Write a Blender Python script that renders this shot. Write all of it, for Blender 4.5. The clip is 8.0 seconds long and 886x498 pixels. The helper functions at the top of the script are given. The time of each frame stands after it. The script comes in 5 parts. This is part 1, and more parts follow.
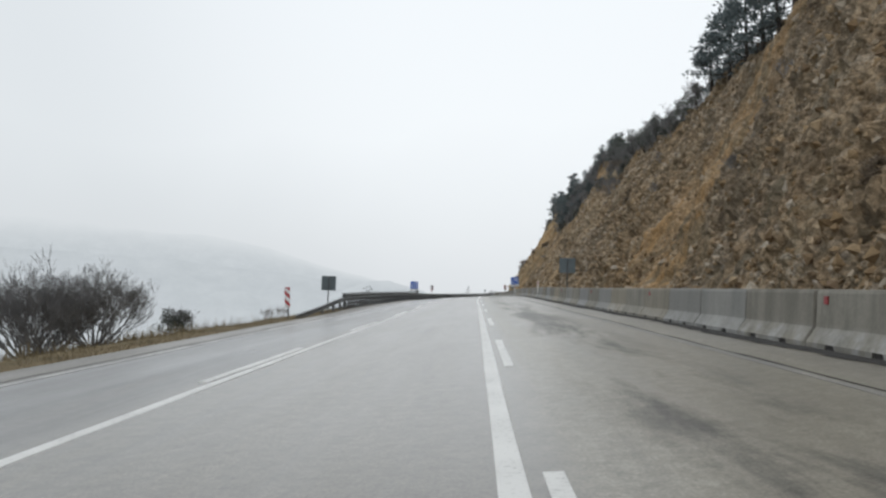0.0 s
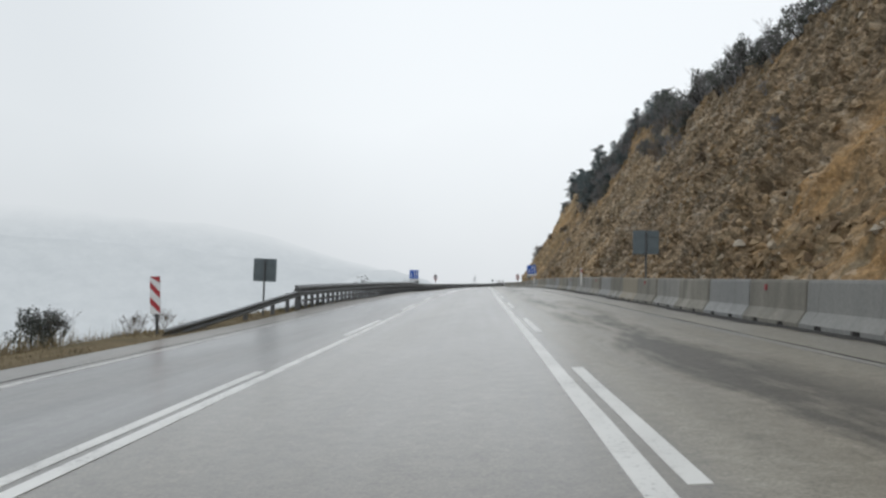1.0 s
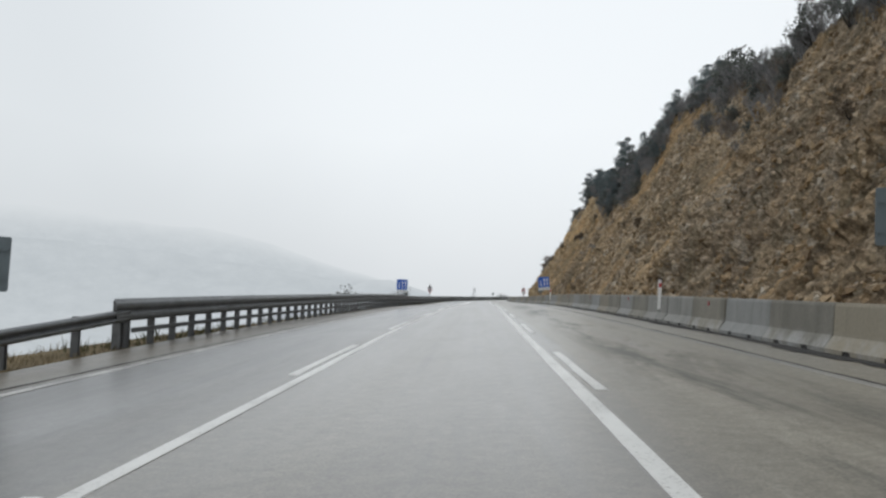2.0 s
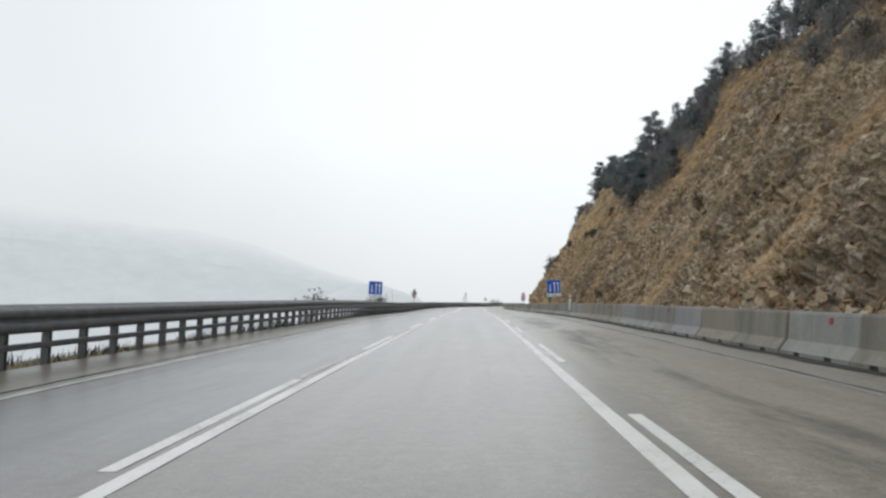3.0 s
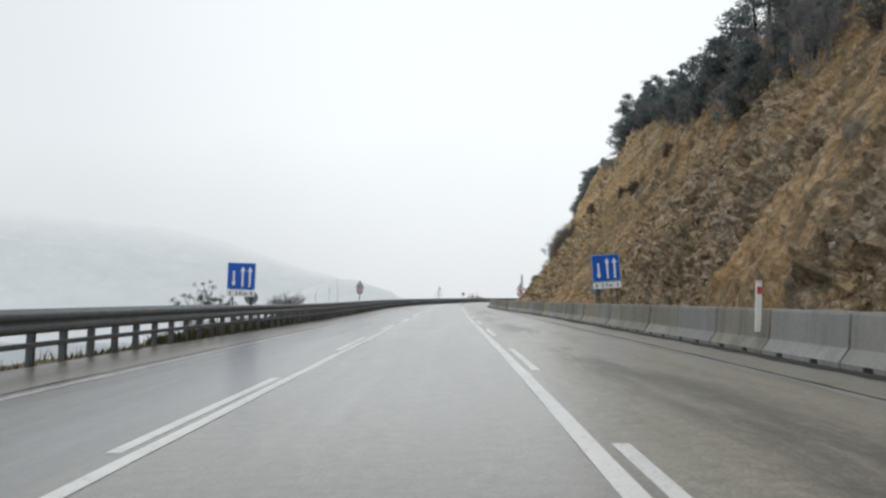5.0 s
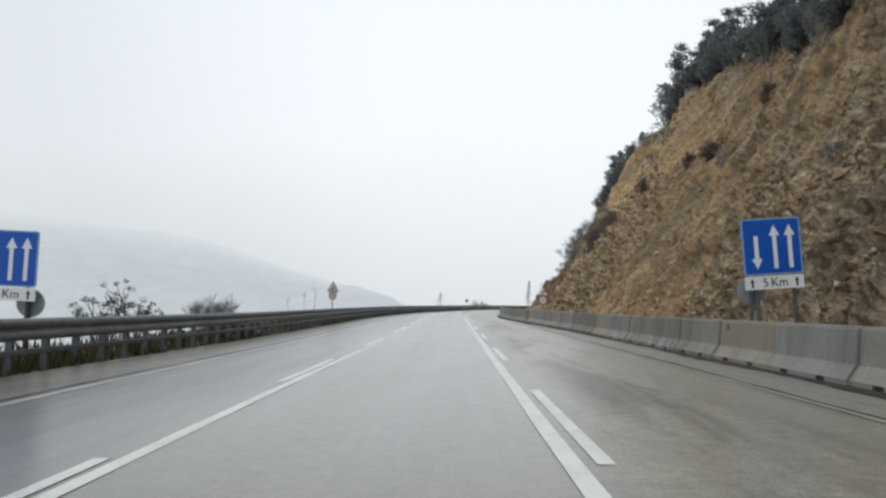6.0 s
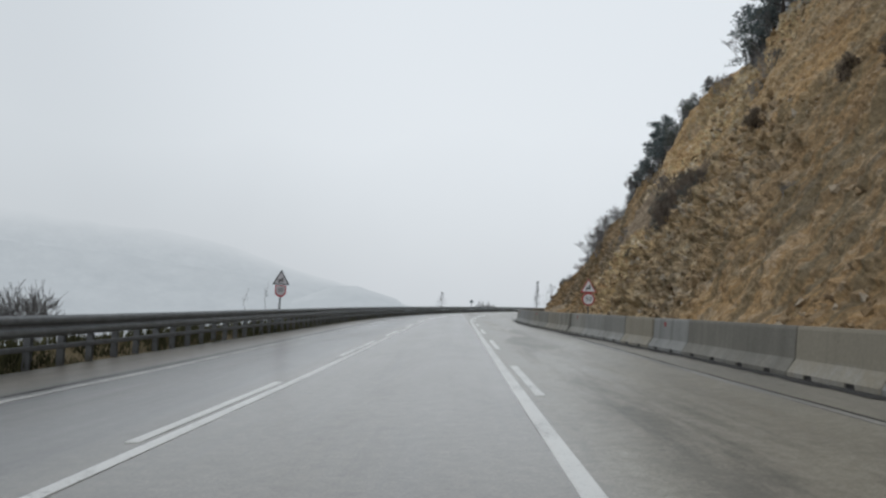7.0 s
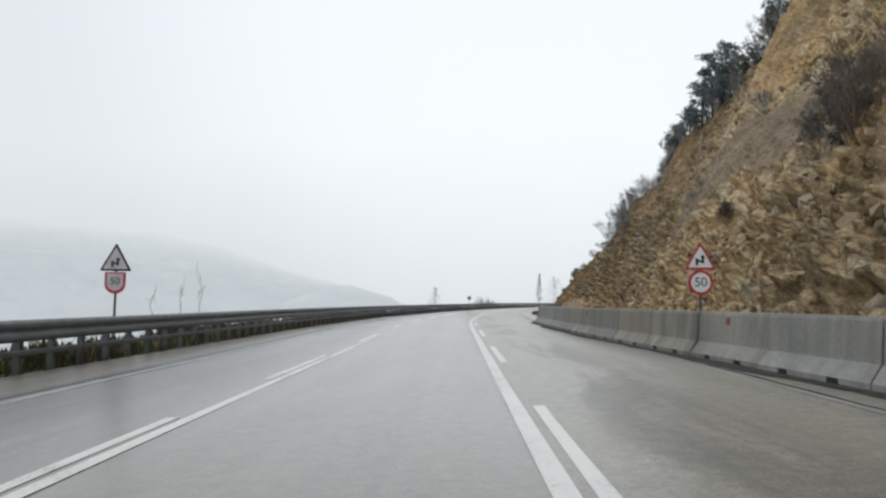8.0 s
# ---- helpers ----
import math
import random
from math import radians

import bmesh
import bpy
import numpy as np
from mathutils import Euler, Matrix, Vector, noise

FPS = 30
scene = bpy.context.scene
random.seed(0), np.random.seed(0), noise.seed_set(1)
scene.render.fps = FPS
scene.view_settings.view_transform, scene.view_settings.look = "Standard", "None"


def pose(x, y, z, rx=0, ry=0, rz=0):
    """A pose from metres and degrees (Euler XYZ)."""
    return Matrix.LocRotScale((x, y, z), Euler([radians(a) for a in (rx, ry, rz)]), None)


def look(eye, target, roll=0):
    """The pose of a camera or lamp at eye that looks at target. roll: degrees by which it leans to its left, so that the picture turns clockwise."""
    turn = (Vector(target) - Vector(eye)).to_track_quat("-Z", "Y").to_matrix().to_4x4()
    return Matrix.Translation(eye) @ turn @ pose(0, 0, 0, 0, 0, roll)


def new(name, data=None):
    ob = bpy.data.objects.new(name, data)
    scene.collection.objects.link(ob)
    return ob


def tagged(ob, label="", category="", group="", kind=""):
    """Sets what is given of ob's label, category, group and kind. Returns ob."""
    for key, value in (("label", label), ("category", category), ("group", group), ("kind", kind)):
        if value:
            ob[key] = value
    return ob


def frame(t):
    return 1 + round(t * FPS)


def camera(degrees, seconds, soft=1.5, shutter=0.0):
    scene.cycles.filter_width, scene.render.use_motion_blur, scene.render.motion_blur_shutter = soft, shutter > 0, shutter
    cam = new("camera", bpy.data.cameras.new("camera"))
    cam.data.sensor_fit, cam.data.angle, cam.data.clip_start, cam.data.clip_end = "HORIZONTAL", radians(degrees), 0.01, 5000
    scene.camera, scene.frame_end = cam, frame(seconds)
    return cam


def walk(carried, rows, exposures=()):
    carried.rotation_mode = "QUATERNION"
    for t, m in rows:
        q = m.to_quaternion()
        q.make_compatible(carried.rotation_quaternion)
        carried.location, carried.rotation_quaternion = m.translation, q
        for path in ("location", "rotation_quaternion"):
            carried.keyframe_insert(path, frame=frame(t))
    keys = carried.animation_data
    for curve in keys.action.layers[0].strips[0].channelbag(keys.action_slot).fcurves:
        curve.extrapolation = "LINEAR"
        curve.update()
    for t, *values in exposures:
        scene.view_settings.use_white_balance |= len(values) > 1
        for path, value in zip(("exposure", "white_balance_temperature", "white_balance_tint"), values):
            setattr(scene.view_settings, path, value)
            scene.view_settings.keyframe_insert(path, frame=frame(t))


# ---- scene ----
cam = camera(60.0, 8.0, soft=2.5)
# t, x, y, z, yaw, pitch, roll
PATH = [
    (0, -0.055, -0.000, 1.229, 2.511, 2.474, -0.811),
    (0.5, -0.437, 8.918, 1.168, 2.883, 1.771, -0.592),
    (1, -0.778, 18.124, 1.113, 2.889, 1.686, -0.926),
    (1.5, -0.930, 27.066, 1.080, 3.251, 2.063, -1.965),
    (3, -1.366, 54.160, 0.944, 2.136, 2.933, -2.911),
    (3.5, -1.280, 63.213, 0.886, 1.254, 2.845, -2.219),
    (4, -1.193, 72.409, 0.806, 0.179, 2.540, -2.479),
    (4.5, -1.060, 81.217, 0.727, 0.367, 2.494, -1.997),
    (6, -0.657, 107.919, 0.377, 0.659, 3.113, -2.482),
    (6.5, -0.606, 116.962, 0.174, 0.761, 3.193, -2.772),
    (7, -0.531, 126.146, -0.007, 0.931, 3.212, -2.861),
    (7.5, -0.387, 135.392, -0.201, 0.607, 3.254, -2.196),
    (8, -0.208, 144.822, -0.347, 0.716, 3.044, -1.434),
]
walk(cam, [(t, pose(x, y, z, 90 + pitch, roll, yaw)) for t, x, y, z, yaw, pitch, roll in PATH],
     exposures=[(0.0, 0.0, 6500, 10), (0.5, -0.19, 6460, 10), (1.0, 0.0, 6490, 10), (1.5, -0.08, 6490, 10), (3.0, 0.12, 6540, 10), (3.5, 0.1, 6540, 10), (4.5, 0.08, 6540, 10),
                (6.0, 0.03, 6450, 10), (6.5, -0.24, 6370, 10), (7.0, -0.24, 6370, 10), (7.5, -0.11, 6410, 10), (8.0, 0.04, 6480, 10)])

# ---- sky and light ----
SUN_EL, SUN_ROT = radians(48), radians(200)
world = bpy.data.worlds.new("overcast_sky")
scene.world = world
world.use_nodes = True
wn, wl = world.node_tree.nodes, world.node_tree.links
wn.clear()
w_out, w_bg = wn.new("ShaderNodeOutputWorld"), wn.new("ShaderNodeBackground")
w_sky = wn.new("ShaderNodeTexSky")
w_sky.sky_type, w_sky.sun_disc, w_sky.sun_elevation, w_sky.sun_rotation = "NISHITA", False, SUN_EL, SUN_ROT
w_sky.air_density, w_sky.dust_density = 1.0, 4.0
w_scale = wn.new("ShaderNodeVectorMath")
w_scale.operation = "SCALE"
w_scale.inputs["Scale"].default_value = 0.08
w_tc, w_sep = wn.new("ShaderNodeTexCoord"), wn.new("ShaderNodeSeparateXYZ")
w_noise = wn.new("ShaderNodeTexNoise")
w_noise.inputs["Scale"].default_value, w_noise.inputs["Detail"].default_value = 2.2, 4.0
w_add = wn.new("ShaderNodeMath")
w_add.operation = "MULTIPLY_ADD"
w_add.inputs[1].default_value = 0.25
w_ramp = wn.new("ShaderNodeValToRGB")
w_ramp.color_ramp.elements[0].position, w_ramp.color_ramp.elements[0].color = 0.08, (0.664, 0.70, 0.728, 1)
w_ramp.color_ramp.elements[1].position, w_ramp.color_ramp.elements[1].color = 0.80, (0.773, 0.825, 0.87, 1)
mid = w_ramp.color_ramp.elements.new(0.30)
mid.color = (0.793, 0.835, 0.862, 1)
# the cloud is thinner, and brighter, ahead of the road
w_dot, w_glow = wn.new("ShaderNodeVectorMath"), wn.new("ShaderNodeMapRange")
w_dot.operation = "DOT_PRODUCT"
w_dot.inputs[1].default_value = Vector((0.10, 0.90, 0.36)).normalized()
for key, val in (("From Min", 0.80), ("From Max", 1.0), ("To Min", 0.0), ("To Max", 0.17)):
    w_glow.inputs[key].default_value = val
w_glow.interpolation_type = "SMOOTHSTEP"
w_lift = wn.new("ShaderNodeVectorMath")
wl.new(w_tc.outputs["Generated"], w_dot.inputs[0])
wl.new(w_dot.outputs["Value"], w_glow.inputs["Value"])
wl.new(w_ramp.outputs["Color"], w_lift.inputs[0])
wl.new(w_glow.outputs["Result"], w_lift.inputs[1])
w_mix = wn.new("ShaderNodeMix")
w_mix.data_type = "RGBA"
w_mix.inputs["Factor"].default_value = 0.94
wl.new(w_tc.outputs["Generated"], w_sep.inputs[0])
wl.new(w_tc.outputs["Generated"], w_noise.inputs["Vector"])
wl.new(w_noise.outputs["Fac"], w_add.inputs[0])
wl.new(w_sep.outputs["Z"], w_add.inputs[2])
wl.new(w_add.outputs[0], w_ramp.inputs["Fac"])
wl.new(w_sky.outputs["Color"], w_scale.inputs[0])
wl.new(w_scale.outputs["Vector"], w_mix.inputs["A"])
wl.new(w_lift.outputs["Vector"], w_mix.inputs["B"])
wl.new(w_mix.outputs["Result"], w_bg.inputs["Color"])
w_bg.inputs["Strength"].default_value = 1.0
wl.new(w_bg.outputs[0], w_out.inputs[0])

sun_data = bpy.data.lights.new("sun", "SUN")
sun_data.energy, sun_data.angle, sun_data.color = 0.6, radians(30), (1.0, 0.97, 0.93)
sun = new("sun", sun_data)
sun.matrix_world = look((0, 0, 60), (0 + 25 * math.sin(0.4), 30, 0))


# ---- materials ----
def rgba(c):
    return (c[0], c[1], c[2], 1.0)


class Mat:
    """A node material with object-space noise helpers."""

    def __init__(self, name, rough=0.8, metal=0.0, spec=0.5):
        self.m = bpy.data.materials.new(name)
        self.m.use_nodes = True
        self.n, self.l = self.m.node_tree.nodes, self.m.node_tree.links
        self.b = self.n["Principled BSDF"]
        self.b.inputs["Roughness"].default_value = rough
        self.b.inputs["Metallic"].default_value = metal
        self.b.inputs["Specular IOR Level"].default_value = spec
        self.geo = self.n.new("ShaderNodeNewGeometry")

    def coords(self, scale=(1, 1, 1), rot=(0, 0, 0)):
        mp = self.n.new("ShaderNodeMapping")
        mp.inputs["Scale"].default_value, mp.inputs["Rotation"].default_value = scale, rot
        self.l.new(self.geo.outputs["Position"], mp.inputs["Vector"])
        return mp.outputs[0]

    def noise(self, scale, detail=4.0, rough=0.6, stretch=(1, 1, 1), rot=(0, 0, 0), distort=0.0):
        t = self.n.new("ShaderNodeTexNoise")
        t.inputs["Scale"].default_value, t.inputs["Detail"].default_value = scale, detail
        t.inputs["Roughness"].default_value, t.inputs["Distortion"].default_value = rough, distort
        self.l.new(self.coords(stretch, rot), t.inputs["Vector"])
        return t.outputs["Fac"]

    def voronoi(self, scale, feature="F1", stretch=(1, 1, 1), rot=(0, 0, 0), out="Distance"):
        t = self.n.new("ShaderNodeTexVoronoi")
        t.feature = feature
        t.inputs["Scale"].default_value = scale
        self.l.new(self.coords(stretch, rot), t.inputs["Vector"])
        return t.outputs[out]

    def strata(self, scale, dip, along=0.06):
        """Bands that climb towards the road's start, dip metres up for each metre back."""
        sep, com, wob = self.n.new("ShaderNodeSeparateXYZ"), self.n.new("ShaderNodeCombineXYZ"), self.noise(0.12, 3)
        self.l.new(self.geo.outputs["Position"], sep.inputs[0])
        d = self.math("ADD", sep.outputs["Z"], self.math("ADD", self.math("MULTIPLY", sep.outputs["Y"], dip), self.math("MULTIPLY", wob, 3.0)))
        self.l.new(d, com.inputs["X"])
        self.l.new(self.math("MULTIPLY", sep.outputs["Y"], along), com.inputs["Y"])
        t = self.n.new("ShaderNodeTexNoise")
        t.inputs["Scale"].default_value, t.inputs["Detail"].default_value, t.inputs["Roughness"].default_value = scale, 4.0, 0.65
        self.l.new(com.outputs[0], t.inputs["Vector"])
        return t.outputs["Fac"]

    def warped(self, scale, wave, amount, stretch, rot):
        """Random value of irregular stone-shaped cells."""
        t, mx = self.n.new("ShaderNodeTexNoise"), self.n.new("ShaderNodeVectorMath")
        t.inputs["Scale"].default_value, t.inputs["Detail"].default_value = wave, 3.0
        self.l.new(self.geo.outputs["Position"], t.inputs["Vector"])
        mx.operation = "MULTIPLY_ADD"
        mx.inputs[1].default_value = (2 * amount, 2 * amount, 2 * amount)
        self.l.new(t.outputs["Color"], mx.inputs[0])
        self.l.new(self.coords(stretch, rot), mx.inputs[2])
        v, bw = self.n.new("ShaderNodeTexVoronoi"), self.n.new("ShaderNodeRGBToBW")
        v.inputs["Scale"].default_value = scale
        self.l.new(mx.outputs[0], v.inputs["Vector"])
        self.l.new(v.outputs["Color"], bw.inputs[0])
        return bw.outputs[0]

    def cracks(self, scale, wave, amount):
        """Distance from the joints of irregular broken blocks."""
        t, mx = self.n.new("ShaderNodeTexNoise"), self.n.new("ShaderNodeVectorMath")
        t.inputs["Scale"].default_value, t.inputs["Detail"].default_value = wave, 3.0
        self.l.new(self.geo.outputs["Position"], t.inputs["Vector"])
        mx.operation = "MULTIPLY_ADD"
        mx.inputs[1].default_value = (2 * amount, 2 * amount, 2 * amount)
        self.l.new(t.outputs["Color"], mx.inputs[0])
        self.l.new(self.coords((1, 0.85, 1.15), (0.4, 0.1, 0)), mx.inputs[2])
        v = self.n.new("ShaderNodeTexVoronoi")
        v.feature = "DISTANCE_TO_EDGE"
        v.inputs["Scale"].default_value = scale
        self.l.new(mx.outputs[0], v.inputs["Vector"])
        return v.outputs["Distance"]

    def attribute(self, name):
        x = self.n.new("ShaderNodeAttribute")
        x.attribute_name = name
        return x.outputs["Fac"]

    def ramp(self, fac, stops):
        r = self.n.new("ShaderNodeValToRGB")
        e = r.color_ramp.elements
        while len(e) < len(stops):
            e.new(0.5)
        for el, (p, c) in zip(e, stops):
            el.position = p
            el.color = rgba(c) if not isinstance(c, (int, float)) else (c, c, c, 1)
        self.l.new(fac, r.inputs["Fac"])
        return r.outputs["Color"]

    def mix(self, fac, a, b, mode="MIX"):
        x = self.n.new("ShaderNodeMix")
        x.data_type, x.blend_type = "RGBA", mode
        for key, v in (("Factor", fac), ("A", a), ("B", b)):
            if isinstance(v, (int, float)):
                x.inputs[key].default_value = v if key == "Factor" else (v, v, v, 1)
            elif isinstance(v, tuple):
                x.inputs[key].default_value = rgba(v)
            else:
                self.l.new(v, x.inputs[key])
        return x.outputs["Result"]

    def math(self, op, a, b=0.0):
        x = self.n.new("ShaderNodeMath")
        x.operation = op
        x.inputs[2].default_value = 0.0
        for i, v in enumerate((a, b)):
            if isinstance(v, (int, float)):
                x.inputs[i].default_value = v
            else:
                self.l.new(v, x.inputs[i])
        return x.outputs[0]

    def island(self):
        return self.geo.outputs["Random Per Island"]

    def each(self):
        o = self.n.new("ShaderNodeObjectInfo")
        return o.outputs["Random"]

    def color(self, c):
        if isinstance(c, tuple):
            self.b.inputs["Base Color"].default_value = rgba(c)
        else:
            self.l.new(c, self.b.inputs["Base Color"])
        return self

    def rough(self, r):
        self.l.new(r, self.b.inputs["Roughness"])
        return self

    def bump(self, height, strength=0.4, dist=0.02):
        x = self.n.new("ShaderNodeBump")
        x.inputs["Strength"].default_value, x.inputs["Distance"].default_value = strength, dist
        self.l.new(height, x.inputs["Height"])
        self.l.new(x.outputs[0], self.b.inputs["Normal"])
        return self


def asphalt_material():
    k = Mat("damp_worn_asphalt", 0.5, 0, 0.25)
    sep = k.n.new("ShaderNodeSeparateXYZ")
    k.l.new(k.geo.outputs["Position"], sep.inputs[0])
    right, left = k.math("MULTIPLY", sep.outputs["X"], 0.1), k.math("MULTIPLY", sep.outputs["X"], -0.1)
    big = k.noise(0.22, 4, 0.6, (1.0, 0.12, 1))
    streak = k.noise(1.0, 4, 0.65, (1.3, 0.035, 1))
    grain = k.noise(38, 3, 0.75)
    speck = k.voronoi(60)
    mottle = k.noise(6, 4, 0.7)
    patch = k.noise(0.5, 5, 0.65, (1, 0.3, 1), distort=1.0)
    blotch = k.noise(0.75, 6, 0.70, (1.0, 0.15, 1), (0, 0, 0.03), 0.45)
    scuff = k.noise(3.2, 5, 0.7, (1.0, 0.05, 1), distort=0.3)
    base = k.ramp(streak, [(0.3, (0.092, 0.084, 0.067)), (0.7, (0.133, 0.121, 0.097))])
    base = k.mix(k.ramp(big, [(0.35, 0.0), (0.7, 0.6)]), base, (0.163, 0.149, 0.119))
    # the outer lane has dried further than the others
    outer = k.ramp(right, [(0.03, 0.0), (0.07, 1.0), (0.6, 1.0)])
    base = k.mix(k.math("MULTIPLY", outer, 0.8), base, k.ramp(streak, [(0.3, (0.215, 0.20, 0.163)), (0.7, (0.298, 0.278, 0.228))]))
    base = k.mix(k.ramp(patch, [(0.58, 0.0), (0.74, 0.5)]), base, (0.125, 0.121, 0.112))
    # dark oil and tyre stains along the middle of the outer lane
    lane = k.ramp(right, [(0.0, 0.0), (0.09, 0.0), (0.15, 1.0), (0.235, 1.0), (0.315, 0.0)])
    stain = k.math("MULTIPLY", lane, k.ramp(blotch, [(0.46, 0.0), (0.58, 0.74)]))
    along = k.ramp(k.math("MULTIPLY", sep.outputs["Y"], 0.005), [(0.40, 1.0), (0.50, 0.7), (0.9, 0.5)])
    stain = k.math("MULTIPLY", stain, along)
    base = k.mix(stain, base, (0.036, 0.036, 0.035))
    shoulder = k.ramp(left, [(0.34, 0.0), (0.39, 0.6), (0.5, 0.85), (0.9, 0.85)])
    base = k.mix(shoulder, base, k.ramp(blotch, [(0.35, (0.10, 0.099, 0.096)), (0.6, (0.05, 0.05, 0.05))]))
    # wet runs and dry patches along the hard shoulder
    run = k.noise(1.9, 5, 0.7, (1.0, 0.035, 1), (0, 0, 0.02), 0.35)
    broad = k.noise(0.55, 4, 0.6, (1.0, 0.10, 1), (0, 0, 0.02), 0.5)
    base = k.mix(k.math("MULTIPLY", shoulder, k.ramp(run, [(0.50, 0.0), (0.62, 0.7)])), base, (0.034, 0.035, 0.035))
    base = k.mix(k.math("MULTIPLY", shoulder, k.ramp(broad, [(0.50, 0.0), (0.64, 0.6)])), base, (0.165, 0.158, 0.143))
    silt = k.ramp(left, [(0.685, 0.0), (0.71, 0.75), (1.0, 0.9)])
    base = k.mix(silt, base, k.ramp(blotch, [(0.35, (0.21, 0.186, 0.15)), (0.65, (0.13, 0.116, 0.096))]))
    verge = k.ramp(right, [(0.36, 0.0), (0.40, 0.7)])
    base = k.mix(verge, base, k.ramp(blotch, [(0.35, (0.24, 0.217, 0.178)), (0.65, (0.16, 0.145, 0.12))]))
    base = k.mix(0.55, base, k.ramp(grain, [(0.3, 0.15), (0.7, 0.85)]), "OVERLAY")
    base = k.mix(0.45, base, k.ramp(mottle, [(0.3, 0.25), (0.7, 0.75)]), "OVERLAY")
    # long broken scuffs from wheels and rain, and pale chippings
    base = k.mix(k.ramp(scuff, [(0.56, 0.0), (0.68, 0.35)]), base, (0.075, 0.073, 0.068))
    base = k.mix(k.ramp(speck, [(0.10, 0.35), (0.22, 0.0)]), base, (0.34, 0.325, 0.29))
    k.color(base)
    rough = k.ramp(k.math("ADD", k.math("MULTIPLY", streak, 0.6), k.math("MULTIPLY", patch, 0.4)), [(0.3, 0.36), (0.7, 0.52)])
    k.rough(k.mix(stain, rough, 0.65))
    # a thin film of rain water, thickest on the drained shoulder, none on the stains
    film = k.mix(silt, k.mix(shoulder, 1.0, k.ramp(broad, [(0.42, 1.0), (0.62, 0.6)])), 0.3)
    film = k.mix(outer, film, 0.6)
    k.l.new(k.mix(stain, film, 0.3), k.b.inputs["Coat Weight"])
    k.b.inputs["Coat Roughness"].default_value, k.b.inputs["Coat IOR"].default_value = 0.26, 1.36
    return k.bump(grain, 0.09, 0.005).m


def paint_material(name, col, wear):
    k = Mat(name, 0.5, 0, 0.4)
    k.b.inputs["Coat Weight"].default_value, k.b.inputs["Coat Roughness"].default_value, k.b.inputs["Coat IOR"].default_value = 0.45, 0.24, 1.33
    n1, n2 = k.noise(24, 5, 0.75), k.noise(0.9, 3, 0.6)
    c = k.ramp(n2, [(0.3, tuple(v * 0.86 for v in col)), (0.7, col)])
    lost = k.ramp(k.math("ADD", k.math("MULTIPLY", n1, 0.72), k.math("MULTIPLY", n2, 0.28)), [(wear, 1.0), (wear + 0.10, 0.0)])
    k.color(k.mix(lost, c, (0.19, 0.186, 0.177)))
    return k.bump(n1, 0.2, 0.004).m


def concrete_material():
    k = Mat("weathered_concrete", 0.85, 0, 0.3)
    n1, n2, n3 = k.noise(0.8, 5, 0.65), k.noise(14, 5, 0.7), k.noise(1.6, 4, 0.6, (1, 1, 0.15))
    c = k.ramp(n1, [(0.3, (0.20, 0.19, 0.162)), (0.7, (0.305, 0.29, 0.25))])
    c = k.mix(k.ramp(n3, [(0.44, 0.0), (0.66, 0.75)]), c, (0.125, 0.118, 0.10))
    c = k.mix(k.math("MULTIPLY", k.each(), 0.7), c, (0.15, 0.142, 0.122))
    tone = k.math("FRACT", k.math("MULTIPLY", k.each(), 7.3))
    c = k.mix(k.ramp(tone, [(0.0, 0.65), (0.4, 0.0)]), c, (0.26, 0.272, 0.28))
    c = k.mix(k.ramp(tone, [(0.65, 0.0), (1.0, 0.7)]), c, (0.30, 0.262, 0.195))
    drip = k.noise(3.0, 5, 0.7, (1, 1, 0.06))
    c = k.mix(k.ramp(drip, [(0.54, 0.0), (0.70, 0.35)]), c, (0.11, 0.105, 0.09))
    # broken paler patches low on the sloping foot
    tc, sep, foot = k.n.new("ShaderNodeTexCoord"), k.n.new("ShaderNodeSeparateXYZ"), k.noise(2.2, 5, 0.7)
    k.l.new(tc.outputs["Object"], sep.inputs[0])
    low = k.ramp(sep.outputs["Z"], [(0.06, 1.0), (0.24, 0.8), (0.36, 0.0)])
    low = k.math("MULTIPLY", low, k.ramp(k.math("FRACT", k.math("MULTIPLY", k.each(), 3.7)), [(0.25, 0.1), (0.75, 1.0)]))
    c = k.mix(k.math("MULTIPLY", low, k.ramp(foot, [(0.40, 0.0), (0.64, 0.62)])), c, (0.40, 0.405, 0.40))
    c = k.mix(0.4, c, k.ramp(n2, [(0.3, 0.35), (0.7, 0.65)]), "OVERLAY")
    return k.color(c).bump(n2, 0.3, 0.01).m


